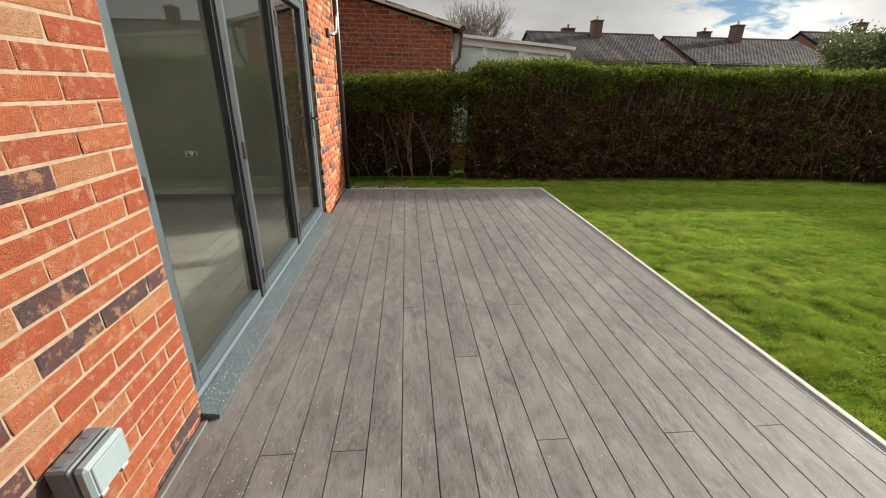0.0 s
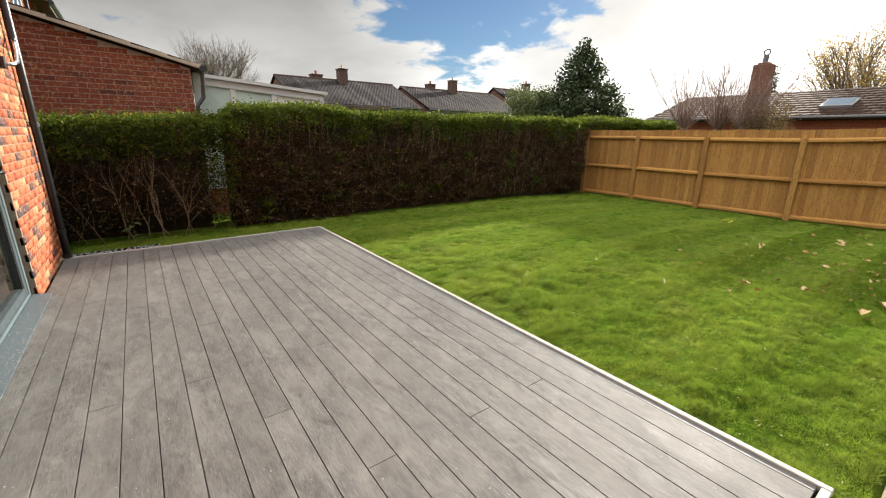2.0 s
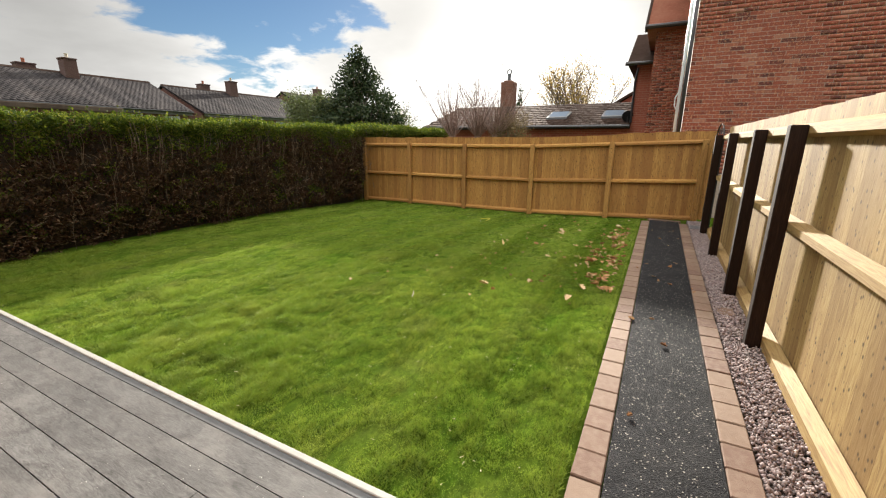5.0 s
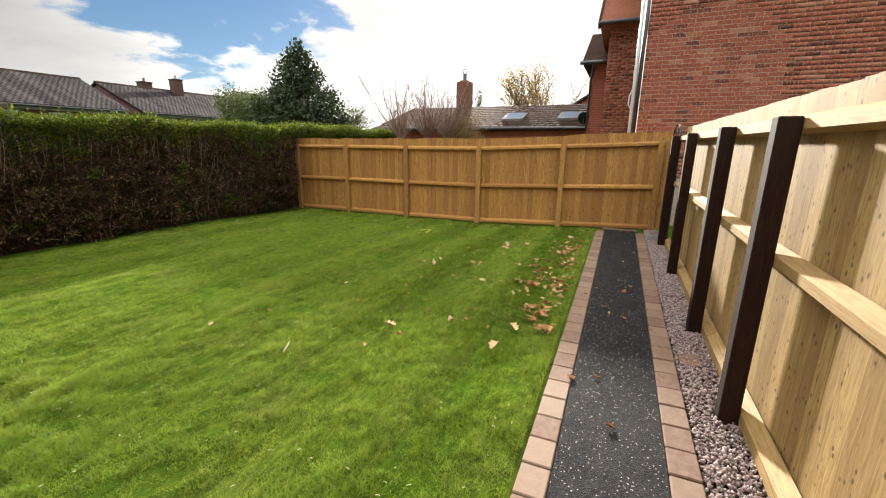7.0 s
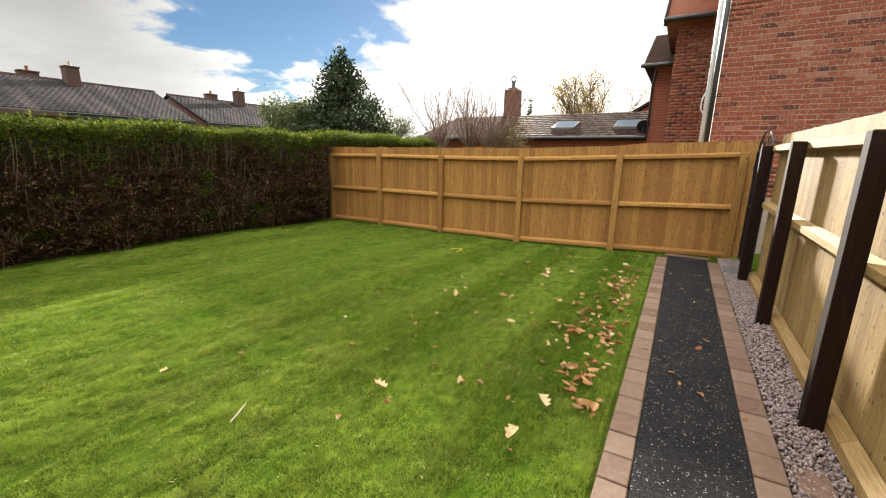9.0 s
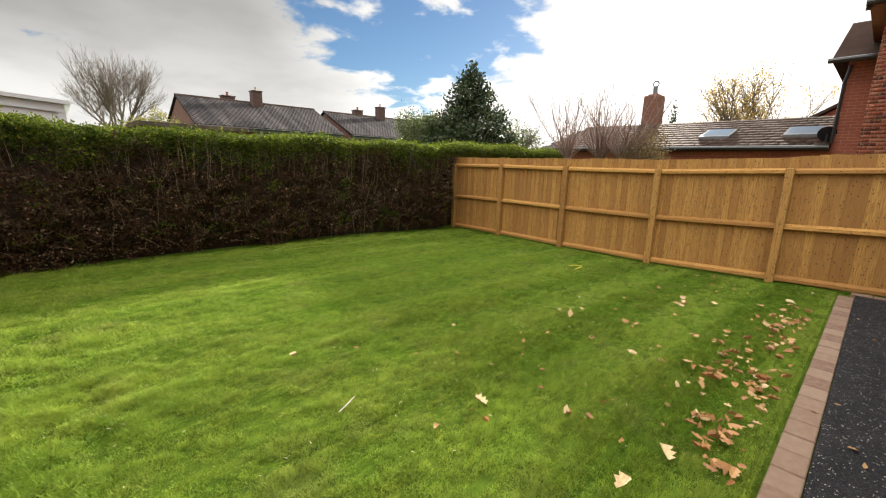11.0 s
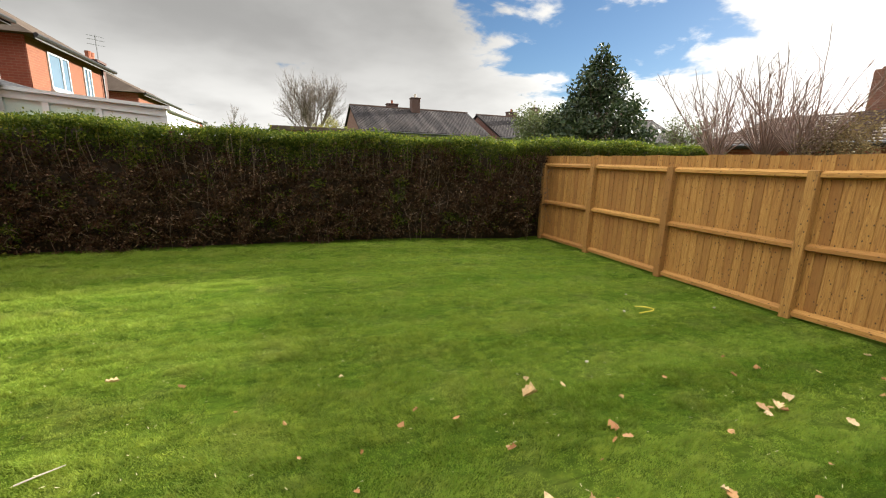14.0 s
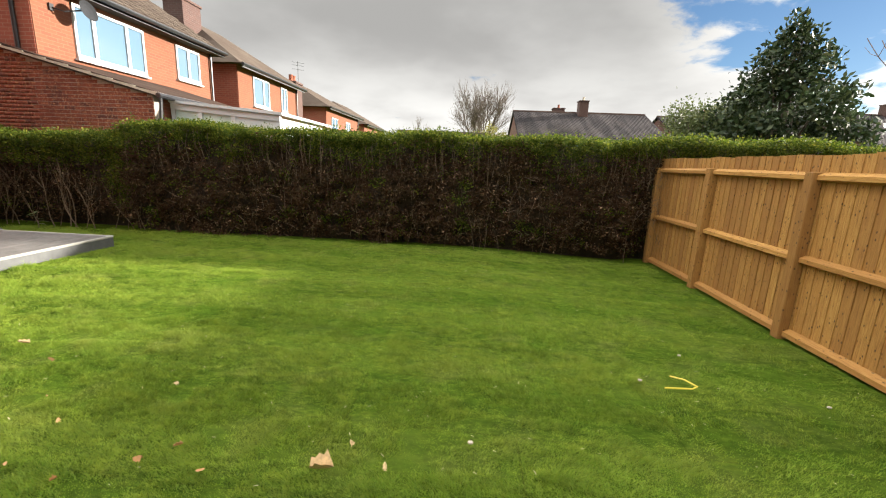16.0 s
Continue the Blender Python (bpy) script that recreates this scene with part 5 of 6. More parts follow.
def build_neighbours():
    h1 = brick_house("neighbour_house", "orange brick two-storey house with a brown tiled roof", 8.5, 14.3, 4.75, 7.2, [(9.36, 11.36, 3.42, 4.52, (0.25, 0.72)), (12.58, 13.64, 3.60, 4.52, (0.5,))])
    part("side_pipe", tube([(NX - 0.35, 8.44, -0.1), (NX - 0.35, 8.44, 4.7)], 0.04, 8), M["black"], h1, "black soil pipe")
    # satellite dish on a bracket
    dish = thing("satellite_dish", "dark grey round satellite dish on the orange wall", "satellite dish", at=(NX + 0.01, 9.15, 4.22))
    b = bmesh.new()
    bmesh.ops.create_uvsphere(b, u_segments=18, v_segments=12, radius=1)
    bmesh.ops.delete(b, geom=[v for v in b.verts if v.co.z > -0.6], context="VERTS")
    for v in b.verts:
        v.co = Matrix.Rotation(radians(75), 4, "Y") @ Vector((v.co.x * 0.30, v.co.y * 0.30, (v.co.z + 0.8) * 0.25)) + Vector((0.42, 0.18, 0.12))
    part("reflector", b, M["dishgrey"], dish)
    part("arm", tube([(0, -0.25, 0.05), (0.2, -0.15, 0.0), (0.36, 0.1, 0.1)], 0.016, 6), M["black"], dish)
    part("wall_bracket", box(0, 0.03, -0.3, -0.2, -0.02, 0.12, 0.004), M["black"], dish)
    # single-storey extension, gable towards the garden
    ex = thing("brick_extension", "dark red brick lean-to extension with a sloping tiled roof", "extension")
    GY, xa, xb, za, zb = 8.32, -3.2, 0.86, 3.55, 2.50
    part("gable_wall", prism([(xa, -0.1), (xb, -0.1), (xb, zb), (xa, za)], "y", GY, GY + 0.25), M["mortar_grey"], ex)
    part("end_wall", box(xb - 0.25, xb, GY + 0.25, 11.8, -0.1, zb), M["wall_red"], ex)
    slope = lambda u: zb + (za - zb) * (xb - u) / (xb - xa)
    brickwork(ex, ("y", GY), xa, xb, 0.0, 3.6, -1, M["brick_dark"], M["brick_dark_j"], (0.0, 2.3), 300, top=slope, seed=3)
    part("roof", prism([(xb + 0.15, zb - 0.02), (xa, za + 0.04), (xa, za + 0.12), (xb + 0.15, zb + 0.06)], "y", GY - 0.07, 12.4), M["tile_dark"], ex, "dark tiled lean-to roof")
    k = 9
    for i in range(k):
        u0, u1 = xb + 0.16 - (xb - xa) * i / k, xb + 0.16 - (xb - xa) * (i + 1) / k
        part("verge_tile", prism([(u0, slope(u0) + 0.035), (u1, slope(u1) + 0.035), (u1, slope(u1) + 0.075), (u0, slope(u0) + 0.10)], "y", GY - 0.09, GY + 0.2), M["verge"], ex, "pale concrete verge tile")
    part("gutter", tube([(xb + 0.18, GY - 0.1, zb + 0.0), (xb + 0.18, 12.4, zb + 0.0)], 0.055, 8), M["black"], ex, "black gutter")
    part("downpipe", tube([(xb + 0.17, GY - 0.02, zb - 0.05), (xb + 0.14, GY - 0.02, zb - 0.45), (xb + 0.03, GY - 0.05, zb - 0.6), (xb - 0.02, GY - 0.05, 0.0)], 0.033, 8), M["black"], ex, "black downpipe")
    # conservatory
    cs = thing("conservatory", "white framed lean-to conservatory behind the hedge", "conservatory")
    CY, ca, cb = 8.75, 0.92, 3.26
    ta, tb = 2.42, 2.24
    top = lambda x: ta + (tb - ta) * (x - ca) / (cb - ca)
    part("side_rail", prism([(ca, ta - 0.12), (cb, tb - 0.12), (cb, tb), (ca, ta)], "y", CY - 0.05, CY + 0.05), M["white"], cs, "white sloping head rail")
    part("roof_edge", prism([(ca, ta + 0.002), (cb + 0.08, tb + 0.002), (cb + 0.08, tb + 0.06), (ca, ta + 0.06)], "y", CY - 0.10, CY + 3.0), M["white"], cs, "white roof edge")
    for x in (ca, 1.5, 2.22, cb - 0.08):
        part("mullion", box(x, x + 0.09, CY - 0.045, CY + 0.045, 0.5, top(x) - 0.10), M["white"], cs)
    part("solid_panel", prism([(2.31, 0.5), (cb - 0.08, 0.5), (cb - 0.08, top(cb - 0.08) - 0.11), (2.31, top(2.31) - 0.11)], "y", CY - 0.02, CY + 0.02), M["white"], cs, "white solid panel")
    for a, b2 in ((ca + 0.09, 1.5), (1.59, 2.22)):
        part("pane", box(a, b2, CY - 0.008, CY + 0.008, 0.5, top(a) - 0.10), M["frost"], cs, "pale green obscured pane")
    part("dwarf_wall", box(ca, cb, CY - 0.06, CY + 0.06, -0.1, 0.46), M["wall_red"], cs, "low brick wall")
    part("sill", box(ca, cb, CY - 0.10, CY + 0.06, 0.46, 0.50), M["white"], cs)
    part("front", box(cb - 0.06, cb, CY + 0.06, CY + 3, 0.0, tb - 0.05), M["white"], cs, "white framed front")
    # flat-roofed garden building further along
    sh = thing("garden_shed", "low shed with a pale flat roof edge behind the hedge", "shed")
    part("wall", box(4.9, 7.6, 14.0, 16.0, 0, 2.28), M["wall_brown"], sh)
    part("roof", box(4.8, 7.7, 13.9, 16.1, 2.28, 2.42, 0.02), M["tile_brown"], sh)
    brick_house("neighbour_house", "orange brick two-storey house with a brown hipped roof", 15.9, 21.2, 4.7, 7.0, [(16.96, 18.3, 3.4, 4.5, (0.62,)), (19.43, 20.05, 3.44, 4.5, (0.5,))], hip=True, chim=(-4.6, 17.35, 4.6, 7.2, 0.4, 0.55, M["brick_chim"], 2))
    h3 = brick_house("neighbour_house", "brick house with a hipped tiled roof further down the row", 25.5, 32.5, 4.4, 6.4, [(26.4, 27.6, 3.0, 3.9, (0.5,)), (29.4, 30.4, 3.0, 3.9, (0.5,))], hip=True, chim=(-2.4, 22.5, 0.0, 5.15, 0.35, 0.42, M["brick_chim"], 2))
    brick_house("neighbour_house", "brick house at the end of the row", 34.5, 42.0, 4.2, 6.3, [], hip=True)
    a = thing("tv_aerial", "thin television aerial on a pole beside the chimney", "aerial", at=(-2.3, 23.05, 3.4))
    part("pole", tube([(0, 0, 0), (0, 0, 3.0)], 0.02, 6), M["boxdark"], a)
    for z in (2.6, 2.8, 2.95):
        part("element", tube([(-0.25, -0.2, z), (0.25, 0.2, z)], 0.012, 5), M["boxdark"], a)


def slate_house(label, xa, xb, y, eave_y, eave, ridge, chims):
    h = thing("slate_house", label, "house")
    back = 2 * y - eave_y
    part("wall", box(xa + 0.15, xb - 0.15, eave_y + 0.35, back - 0.35, -0.1, eave), M["wall_brown"], h, "dark brick wall")
    part("gable", prism([(eave_y + 0.35, eave - 0.05), (back - 0.35, eave - 0.05), (y, ridge - 0.12)], "x", xa + 0.15, xb - 0.15), M["wall_brown"], h, "dark brick gable")
    for s, e in (((eave_y, eave), (y, ridge)), ((back, eave), (y, ridge))):
        part("roof", prism([s, e, (e[0], e[1] + 0.1), (s[0], s[1] + 0.1)], "x", xa, xb), M["slate"], h, "weathered grey slate slope")
    tile_rows((eave_y, eave + 0.11), (y, ridge + 0.11), "x", xa, xb, 0.28, M["slate"], h, "slate_run", 0.006)
    part("ridge_tiles", prism([(y - 0.16, ridge + 0.06), (y, ridge + 0.2), (y + 0.16, ridge + 0.06)], "x", xa, xb), M["tile_dark"], h, "dark ridge tiles")
    part("gutter", tube([(xa, eave_y - 0.05, eave), (xb, eave_y - 0.05, eave)], 0.07, 6), M["black"], h)
    part("fascia_board", box(xa + 0.1, xb - 0.1, eave_y + 0.02, eave_y + 0.06, eave - 0.25, eave - 0.02), M["fascia"], h, "dark fascia")
    for k in range(4):
        x = xa + (xb - xa) * (k + 0.6) / 4.4
        w = part("window", box(x, x + 1.2, eave_y + 0.28, eave_y + 0.36, eave - 1.5, eave - 0.35), M["white"], h, "white framed window")
        part("pane", box(x + 0.1, x + 1.1, eave_y + 0.27, eave_y + 0.29, eave - 1.4, eave - 0.45), M["farglass"], w)
    for c in chims:
        chimney(h, *c)
    return h


def build_far_houses():
    slate_house("dark brick house with a weathered slate roof", 11.0, 23.3, 41.2, 35.4, 3.75, 6.35, [(17.35, 40.6, 5.6, 7.35, 0.42, 0.42, M["brick_chim"], 1, M["verge"]), (15.6, 43.0, 5.0, 6.95, 0.55, 0.4, M["brick_chim"], 1)])
    slate_house("dark brick house with a slate roof and chimneys", 24.7, 38.5, 42.0, 36.2, 3.8, 6.35, [(31.6, 41.4, 5.6, 7.45, 0.42, 0.42, M["brick_chim"], 1, M["verge"]), (29.9, 43.6, 5.0, 7.1, 0.5, 0.4, M["brick_chim"], 1)])
    h = slate_house("distant house with a reddish tiled roof", 40.5, 52.0, 44.0, 38.0, 4.2, 7.4, [(47.0, 44.0, 6.5, 8.4, 0.45, 0.45, M["brick_chim"], 1)])


def build_back_buildings():
    # tall brick wall close behind the back fence
    bx, cy = 11.35, -0.56
    h = thing("brick_house", "tall mixed red brick house wall behind the fence", "house")
    part("wall", box(bx, bx + 8, -9.0, cy, -0.1, 6.2), M["mortar_grey"], h)
    brickwork(h, ("x", bx), -6.6, cy, 0.9, 6.0, -1, M["brick_mix"], M["brick_mix_j"], (-1.6, 2.7), 300, seed=7)
    part("corner_pipe", tube([(bx - 0.05, cy + 0.05, 0), (bx - 0.05, cy + 0.05, 6.0)], 0.038, 10), M["black"], h, "black downpipe", True)
    part("waste_pipe", tube([(bx - 0.04, cy + 0.13, 0), (bx - 0.04, cy + 0.13, 6.0)], 0.03, 10), M["white"], h, "pale pipe", True)
    part("bent_pipe", tube([(bx - 0.04, cy + 0.14, 2.2), (bx - 0.04, cy + 0.2, 2.3), (bx - 0.04, cy + 0.2, 2.45), (bx - 0.04, cy + 0.14, 2.6)], 0.012, 6), M["white"], h)
    part("roof", prism([(bx - 0.4, 6.2), (bx + 4, 8.6), (bx + 8.4, 6.2)], "y", -9.3, cy + 0.35), M["tile_dark"], h, "dark tiled roof")
    # stepped rear of the house beyond
    g = thing("brick_house", "red brick house with stepped tiled eaves", "house")
    part("wall", box(15.2, 22, -8.0, 0.30, -0.1, 4.75), M["mortar_grey"], g)
    brickwork(g, ("x", 15.2), -0.75, 0.30, 1.2, 4.75, -1, M["brick_mix"], M["brick_mix_j"], (0.0, 2.5), 0, seed=2)
    part("roof", prism([(14.85, 4.75), (18.5, 7.6), (22, 4.75), (22, 4.62), (14.85, 4.62)], "y", -8, 0.55), M["tile_red"], g, "red tiled roof")
    part("gutter", tube([(14.8, -2, 4.68), (14.8, 0.6, 4.68)], 0.06, 8), M["black"], g)
    part("bargeboard", prism([(14.85, 4.55), (18.5, 7.4), (18.5, 7.62), (14.85, 4.77)], "y", 0.53, 0.60), M["tile_dark"], g, "dark bargeboard")
    part("lower_wall", box(17.3, 22, 0.30, 0.86, -0.1, 4.1), M["wall_red"], g, "smooth red brick wall")
    part("lower_roof", prism([(16.95, 4.1), (20, 5.6), (22, 4.1)], "y", 0.30, 1.15), M["tile_dark"], g, "dark tiled lower roof")
    part("lower_gutter", tube([(16.9, 0.2, 4.08), (16.9, 1.2, 4.08)], 0.06, 8), M["black"], g)
    part("lower_pipe", tube([(17.24, 0.80, 4.0), (17.24, 0.86, 3.6), (17.24, 0.86, 2.2)], 0.035, 8), M["black"], g, "black downpipe")
    # low wing with roof windows
    w = thing("low_wing", "single-storey brick wing with dark tiled roof and roof windows", "building")
    part("wall", box(17.3, 23, 0.86, 9.0, -0.1, 2.1), M["wall_red"], w, "red brick wall")
    e0, e1 = (17.05, 2.10), (20.6, 3.12)
    part("roof", prism([e0, e1, (e1[0] + 3, 2.0), (e0[0], 2.0)], "y", 0.87, 9.2), M["tile_dark"], w, "dark tiled roof")
    tile_rows((e0[0], e0[1] + 0.03), (e1[0], e1[1] + 0.03), "y", 0.87, 9.2, 0.32, M["tile_dark"], w, "roof_tiles", 0.018)
    part("gutter", tube([(17.0, 0.87, 2.08), (17.0, 9.2, 2.08)], 0.06, 8), M["black"], w, "black gutter")
    sl = (e1[1] - e0[1]) / (e1[0] - e0[0])
    for yc in (3.62, 1.55):
        xa, xb = 17.95, 18.85
        za, zb = e0[1] + sl * (xa - e0[0]) + 0.09, e0[1] + sl * (xb - e0[0]) + 0.09
        win = part("roof_window", prism([(xa, za - 0.06), (xb, zb - 0.06), (xb, zb + 0.02), (xa, za + 0.02)], "y", yc - 0.40, yc + 0.40), M["boxdark"], w, "grey framed roof window")
        part("pane", prism([(xa + 0.07, za + 0.024), (xb - 0.07, zb + 0.02), (xb - 0.07, zb + 0.032), (xa + 0.07, za + 0.036)], "y", yc - 0.33, yc + 0.33), M["skyglass"], win, "matte pale pane with the sky's reflection painted in")
    d = thing("satellite_dish", "small dark satellite dish at the roof edge", "satellite dish", at=(17.3, 0.98, 2.42))
    b = bmesh.new()
    bmesh.ops.create_circle(b, cap_ends=True, segments=16, radius=0.19)
    bmesh.ops.extrude_face_region(b, geom=b.faces[:])
    for v in b.verts:
        v.co = Matrix.Rotation(radians(70), 4, "Y") @ v.co
    part("reflector", b, M["dishgrey"], d)
    part("arm", tube([(0, 0, -0.35), (0, 0, 0)], 0.02, 6), M["black"], d)
    c = thing("brick_chimney", "tall red brick chimney with a metal cowl", "chimney", at=(21.6, 6.9, 0))
    part("shaft", prism([(-0.36, 0), (0.36, 0), (0.30, 4.38), (-0.30, 4.38)], "y", -0.32, 0.32, 0.03), M["stack_brick"], c)
    part("cap", box(-0.20, 0.20, -0.20, 0.20, 4.37, 4.45, 0.03), M["stack_brick"], c)
    part("flue", tube([(0, 0, 4.44), (0, 0, 4.74)], 0.09, 10), M["boxdark"], c)
    part("cowl", tube([(0, 0.11 * math.cos(a), 4.85 + 0.11 * math.sin(a)) for a in np.linspace(0, math.tau, 13)], 0.028, 6), M["boxdark"], c, "round metal cowl")
    gb = thing("gable_house", "red brick gable end rising behind the low wing", "house")
    part("wall", prism([(3.0, -0.1), (3.0, 2.75), (0.9, 4.05), (-3.0, 4.05), (-3.0, -0.1)], "x", 24.0, 29.0), M["wall_red"], gb)
    part("roof", prism([(3.2, 2.68), (0.9, 4.1), (0.9, 4.22), (3.2, 2.80)], "x", 23.8, 29.2), M["tile_dark"], gb, "dark tiled slope")


M["dishgrey"] = m_plain("dish_grey", (0.028, 0.029, 0.032), 0.8, vary=0.1, spec=0.1)
M["brick_chim"] = m_brickwall("chimney_brickwork", (0.085, 0.042, 0.034), (0.065, 0.034, 0.028), (0.11, 0.08, 0.07))
M["stack_brick"] = m_brickwall("stack_brickwork", (0.16, 0.066, 0.040), (0.115, 0.048, 0.030), (0.16, 0.11, 0.08))
M["verge"] = m_plain("pale_concrete", (0.42, 0.37, 0.30), 0.9, vary=0.15)
M["frost"] = m_plain("obscured_pane", (0.42, 0.52, 0.49), 0.25, vary=0.12, scale=1.5)
# no gloss: the sky's reflection is painted as pale blue
M["skyglass"] = m_plain("sky_pane", (0.16, 0.20, 0.25), 1.0, vary=0.05, spec=0.0)


def build_trees():
    rng = random.Random(2)
    lobes = []
    for i in range(34):
        z = 1.0 + 3.7 * (i / 33) ** 0.85
        w = 2.15 * max(0.0, 1 - ((z - 0.9) / 4.0) ** 1.5) + 0.10
        a = i * 2.4
        k = rng.uniform(0.35, 0.85)
        lobes.append((math.cos(a) * w * k, math.sin(a) * w * k, z, 0.15 + w * 0.27, 0.30))
    crown_bush("holly_tree", "dark glossy evergreen holly tree behind the hedge", (14.5, 10.6, 0), lobes, 17000, 0.14, M["holly"], 21)
    lob = [(rng.uniform(-0.9, 0.9), rng.uniform(-0.6, 0.6), rng.uniform(1.2, 2.7), rng.uniform(0.4, 0.75), 0.5) for _ in range(14)]
    crown_bush("evergreen_bush", "grey-green bush beside the holly tree", (13.6, 12.3, 0.3), lob, 13000, 0.085, M["bushleaf"], 22)
    lob = [(rng.uniform(-0.5, 0.5), rng.uniform(-0.5, 0.5), rng.uniform(1.2, 2.1), rng.uniform(0.35, 0.6), 0.45) for _ in range(10)]
    crown_bush("round_bush", "dense brown-green bush behind the back fence", (14.9, 4.55, 0), lob, 16000, 0.05, M["brownbush"], 23)
    lob = [(rng.uniform(-1.4, 1.4), rng.uniform(-1.0, 1.0), rng.uniform(2.2, 4.1), rng.uniform(0.45, 0.8), 0.7) for _ in range(12)]
    crown_bush("yellow_bush", "yellow-green shrub in front of the slate house", (8.75, 36.4, 0.0), lob, 7000, 0.16, M["yellowgreen"], 24)
    tree("bare_tree", "tall bare tree with fine twigs", (8.2, 54.5, 0), 3.1, 0.13, 5, 37, M["bark"], 0.62, 3, trunk=3.0, stems=7, tilt=1.05, rise=(-0.5, 0.6), droop=0.03)
    tree("bare_tree", "small bare tree in the distance", (-2.0, 75.0, 0), 2.6, 0.18, 4, 32, M["bark"], 0.5, 3, trunk=2.5)
    r = random.Random(41)
    for at, count in (((14.4, 6.45, 0), 40), ((14.7, 5.6, 0), 52), ((14.5, 4.85, 0), 40)):
        t = thing("bare_shrub", "bare reddish shrub of long upright whips behind the fence", "shrub", at=at, group="shrubs behind the fence")
        bm = bmesh.new()
        tube([(0, 0, -0.1), (0.03, 0.02, 0.9), (0, 0, 1.75)], [0.11, 0.09, 0.12], 7, bm)
        for k in range(count):
            a, out, L = r.uniform(0, math.tau), r.uniform(0.05, 1.15), r.uniform(0.7, 2.3)
            d, q, pts = Vector((math.cos(a) * out, math.sin(a) * out, 1)).normalized(), Vector((math.cos(a) * 0.08, math.sin(a) * 0.08, 1.7)), []
            for i in range(8):
                pts.append(q.copy())
                q = q + d * L / 7
                d = (d + Vector((r.uniform(-0.14, 0.14), r.uniform(-0.14, 0.14), 0.06))).normalized()
            tube(pts, [0.009 * (1 - 0.8 * i / 7) + 0.0028 for i in range(8)], 4, bm, False)
            for _ in range(8):
                i = r.randrange(1, 7)
                s = Vector((r.uniform(-1, 1), r.uniform(-1, 1), r.uniform(0.5, 1.3))).normalized()
                m = r.uniform(0.15, 0.5)
                tube([pts[i], pts[i] + s * m * 0.5, pts[i] + s * m + Vector((0, 0, 0.06))], [0.005, 0.004, 0.0025], 3, bm, False)
        tagged(part("stem_tangle", bm, M["twigred"], t), kind="stuff")
    tree("thin_tree", "thin pale tree far behind the hedge", (27.5, 18.5, 0), 1.3, 0.10, 4, 34, M["bark"], 0.85, 3, stems=4, tilt=0.8, rise=(-0.5, 0.6), leaf=M["bushleaf"], count=2500, size=0.12, scatter=0.2, trunk=1.2)
    tree("autumn_tree", "sparse autumn tree with yellow leaves", (30.0, 5.0, 0), 2.1, 0.08, 3, 35, M["bark"], 0.7, 3, stems=11, tilt=0.9, rise=(-0.3, 0.8), leaf=M["yellowleaf"], count=4600, size=0.12, scatter=0.25, trunk=1.6)
    con = [(0, 0, 2.2 + 0.35 * i, 0.75 * (1 - i / 11), 0.3) for i in range(10)]
    crown_bush("conifer_tree", "narrow dark conifer beside the chimney", (32.0, 9.6, 0), con, 4000, 0.12, M["holly"], 36)


M["brownbush"] = m_leaf("brown_bush_leaf", [(0, (0.09, 0.065, 0.03)), (0.6, (0.14, 0.10, 0.045)), (1, (0.20, 0.16, 0.08))], 0.3, 0.7, 0.1)
M["yellowgreen"] = m_leaf("yellow_green_leaf", [(0, (0.15, 0.15, 0.03)), (0.6, (0.24, 0.23, 0.05)), (1, (0.33, 0.29, 0.08))], 0.4)


# ---- fallen leaves ----


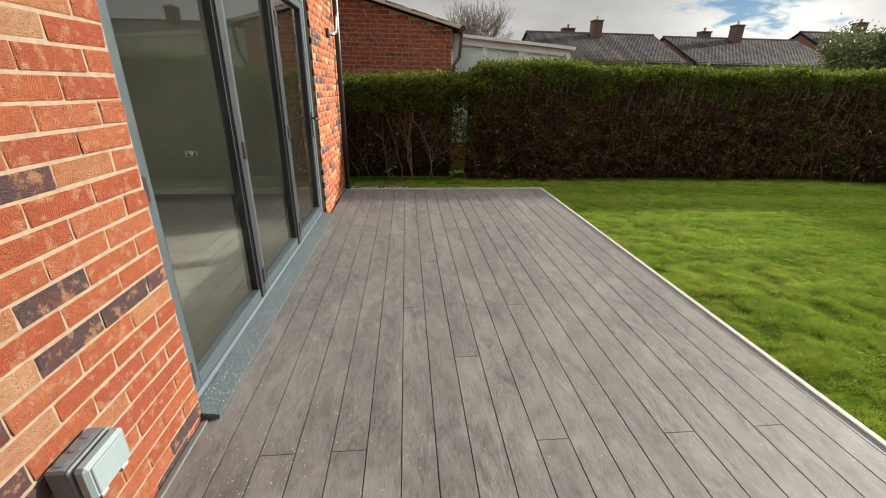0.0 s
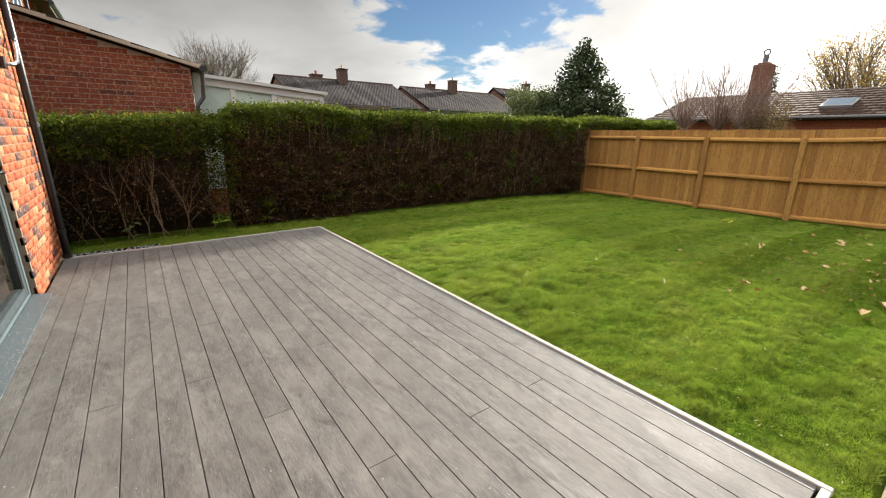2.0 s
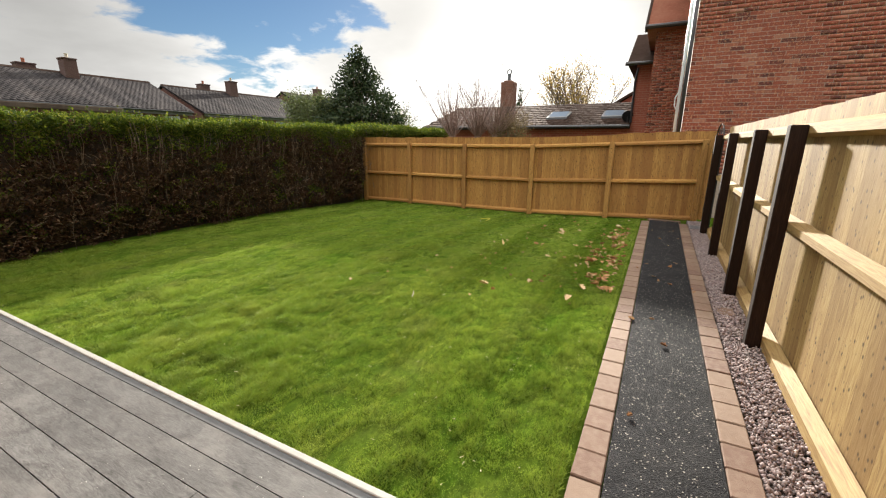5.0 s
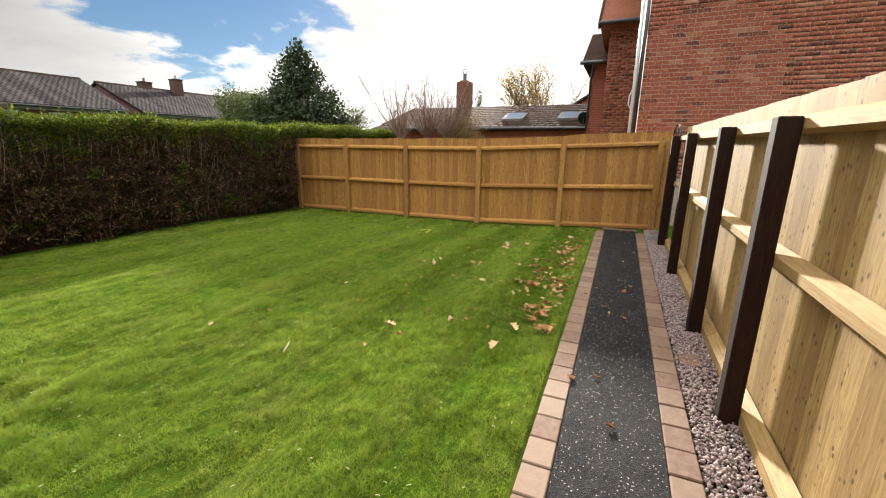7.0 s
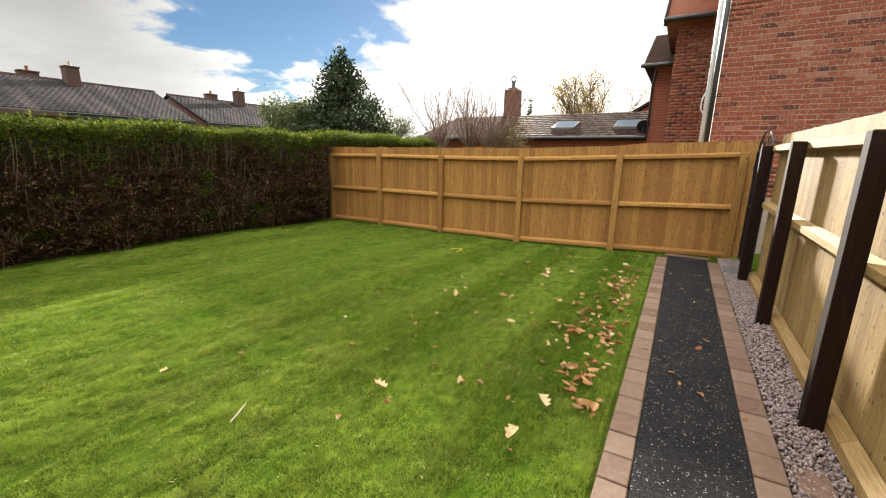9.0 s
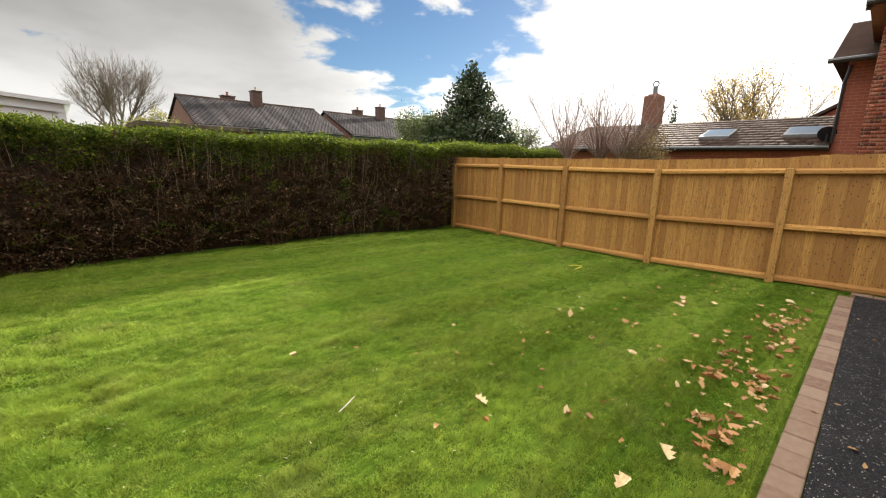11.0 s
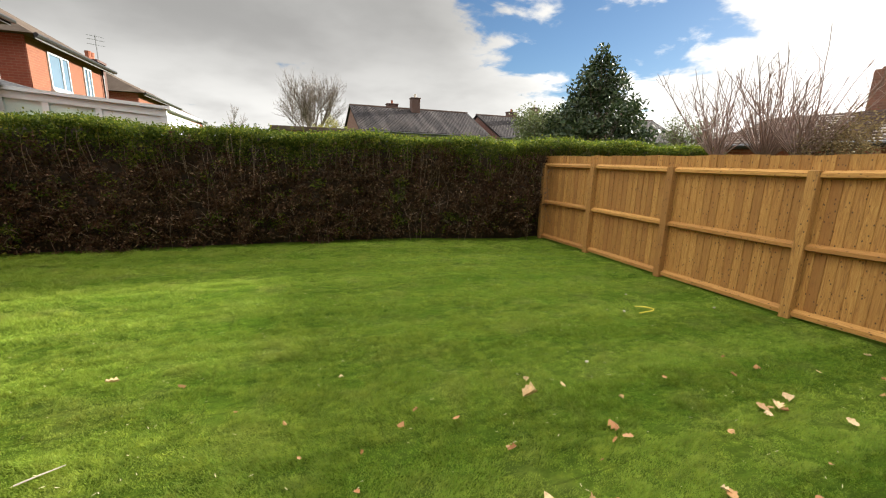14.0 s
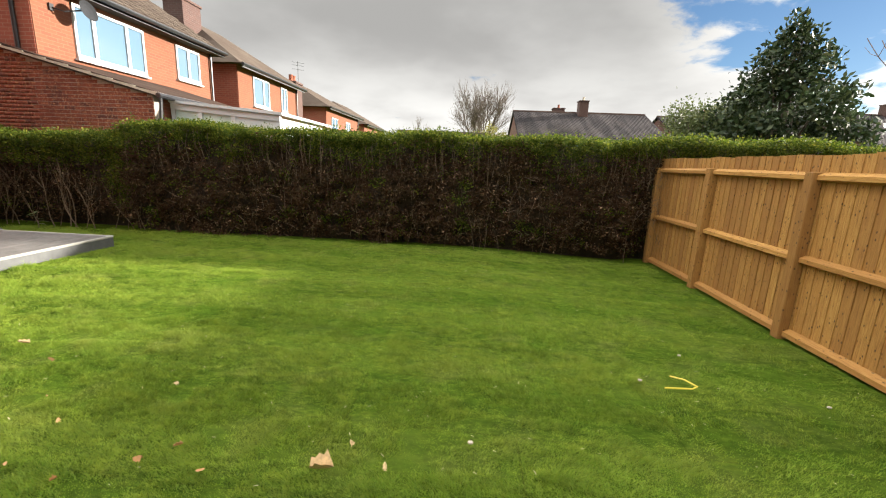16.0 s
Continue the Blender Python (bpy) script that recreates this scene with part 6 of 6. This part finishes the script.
def build_leaves():
    r = random.Random(17)
    meshes = []
    for v in range(9):
        bm = bmesh.new()
        n = 13
        fold, curl = r.uniform(0.15, 1.3), r.uniform(4, 16)
        wide = r.uniform(0.5, 0.9)

        def put(x, y):
            return bm.verts.new((x, y * (1 - 0.25 * fold), 0.003 + abs(y) * fold + curl * x * x * 0.5))

        mid = [put(x, 0) for x in (-0.030, -0.012, 0.008, 0.028)]
        for s in (-1, 1):
            rim = [put(x, s * y * wide * r.uniform(0.75, 1.2)) for x, y in ((-0.024, 0.014), (-0.014, 0.030), (-0.006, 0.021), (0.006, 0.034), (0.014, 0.018), (0.024, 0.020))]
            for q in ((mid[0], rim[0], rim[1]), (mid[0], rim[1], mid[1]), (mid[1], rim[1], rim[2]), (mid[1], rim[2], mid[2]), (mid[2], rim[2], rim[3]), (mid[2], rim[3], rim[4]), (mid[2], rim[4], mid[3]), (mid[3], rim[4], rim[5])):
                bm.faces.new(q if s > 0 else q[::-1])
        me = bpy.data.meshes.new("fallen_leaf")
        bm.to_mesh(me), bm.free()
        me.materials.append(M["fallen"])
        meshes.append(me)
    pale = []
    for me in meshes[:4]:
        me = me.copy()
        me.materials[0] = M["fallen_pale"]
        pale.append(me)

    def drop(x, y, z, s, light=False):
        ob = new("fallen_leaf", r.choice(pale if light else meshes))
        tagged(ob, "dry pale tan fallen leaf on the grass" if light else "dry curled brown fallen leaf on the ground", "leaf", "fallen leaves")
        ob.location = (x, y, z)
        ob.scale = (s, s, s)
        ob.rotation_euler = (r.uniform(-0.3, 0.3) + (math.pi if r.random() < 0.35 else 0), r.uniform(-0.3, 0.3), r.uniform(0, math.tau))
        if abs(ob.rotation_euler[0]) > 1:
            ob.location.z += 0.024 * s

    def lawn(x, y, s, light=False):
        drop(x, y, float(gz(x, y)) + 0.020, s * 1.15, light)

    for x, y, s in LEAVES:
        lawn(x, y, s, True)
    for cx, cy, sx, sy, k in DRIFTS:
        for _ in range(int(k * 1.4)):
            x, y = r.gauss(cx, sx), r.gauss(cy, sy)
            if y > 0.02 and x < 10.2:
                lawn(x, y, r.uniform(0.6, 1.2))
    for _ in range(60):
        x, y = r.uniform(4.0, 10.0), 0.1 + abs(r.gauss(0, 1.0))
        if y < 6.5:
            lawn(x, y, r.uniform(0.35, 0.8))
    for _ in range(22):
        x = r.uniform(3.0, 10)
        drop(x, r.uniform(-0.78, -0.12), 0.006, r.uniform(0.5, 1.0))
    tw = thing("twig", "thin pale broken twig on the lawn", "twig", at=(4.17, 1.79, float(gz(4.17, 1.79)) + 0.02))
    part("stick", tube([(-0.07, -0.03, 0), (0, 0, 0.006), (0.08, 0.05, 0.002)], [0.004, 0.004, 0.002], 5), M["verge"], tw)

    ys = thing("yellow_strap", "thin bent yellow plastic strap lying on the lawn", "strap", at=(8.85, 2.84, float(gz(8.85, 2.84)) + 0.02))
    part("band", tube([(-0.13, -0.02, 0), (0.05, -0.03, 0.012), (0.10, 0.0, 0.015), (0.06, 0.10, 0.01), (-0.02, 0.15, 0.004)], 0.006, 5), M["yellow"], ys)
    for x, y in ((8.57, 2.88), (9.78, 2.76), (7.35, 2.0), (9.1, 3.4)):
        st = thing("pale_stone", "small pale stone chip on the grass", "stone", at=(x, y, float(gz(x, y)) + 0.018), group="stones on the lawn")
        b = bmesh.new()
        bmesh.ops.create_icosphere(b, subdivisions=1, radius=0.013)
        for v in b.verts:
            v.co = Vector((v.co.x * 1.3, v.co.y, v.co.z * 0.7)) * r.uniform(0.8, 1.2)
        part("chip", b, M["verge"], st)


M["yellow"] = m_plain("yellow_plastic", (0.62, 0.50, 0.05), 0.5)
LEAVES = [(6.66, 1.71, 1.7), (4.82, 1.29, 1.4), (4.18, 2.60, 1.1), (6.30, 0.95, 1.2), (6.03, 0.53, 0.9), (5.23, 0.34, 1.5), (4.85, 0.39, 1.4), (5.18, 0.88, 1.0), (5.55, 2.27, 0.7), (7.33, 0.54, 1.0), (6.02, 0.38, 1.0), (8.15, 1.15, 1.2), (8.35, 1.2, 1.0), (8.0, 1.1, 0.9), (6.95, 1.75, 0.7), (6.75, 1.9, 0.6)]
DRIFTS = [(5.33, 0.12, 0.06, 0.05, 6), (5.48, 0.19, 0.06, 0.05, 7), (5.62, 0.13, 0.05, 0.05, 6), (5.72, 0.28, 0.07, 0.05, 8), (5.84, 0.15, 0.05, 0.05, 6), (6.36, 0.42, 0.12, 0.05, 8), (6.45, 0.16, 0.16, 0.07, 26), (6.9, 0.33, 0.2, 0.08, 10), (7.55, 0.16, 0.25, 0.07, 18), (8.3, 0.22, 0.25, 0.08, 14), (8.9, 0.28, 0.3, 0.1, 8), (7.4, 0.5, 0.6, 0.25, 10), (7.0, 1.0, 1.0, 0.4, 10)]

build_ground()
build_house()
build_doors()
build_wall_fittings()
build_neighbours()
build_far_houses()
build_back_buildings()
build_trees()
build_hedge()
build_leaves()
build_deck()
build_back_fence()
build_side_fence()
build_gate()
build_path()
build_grass()
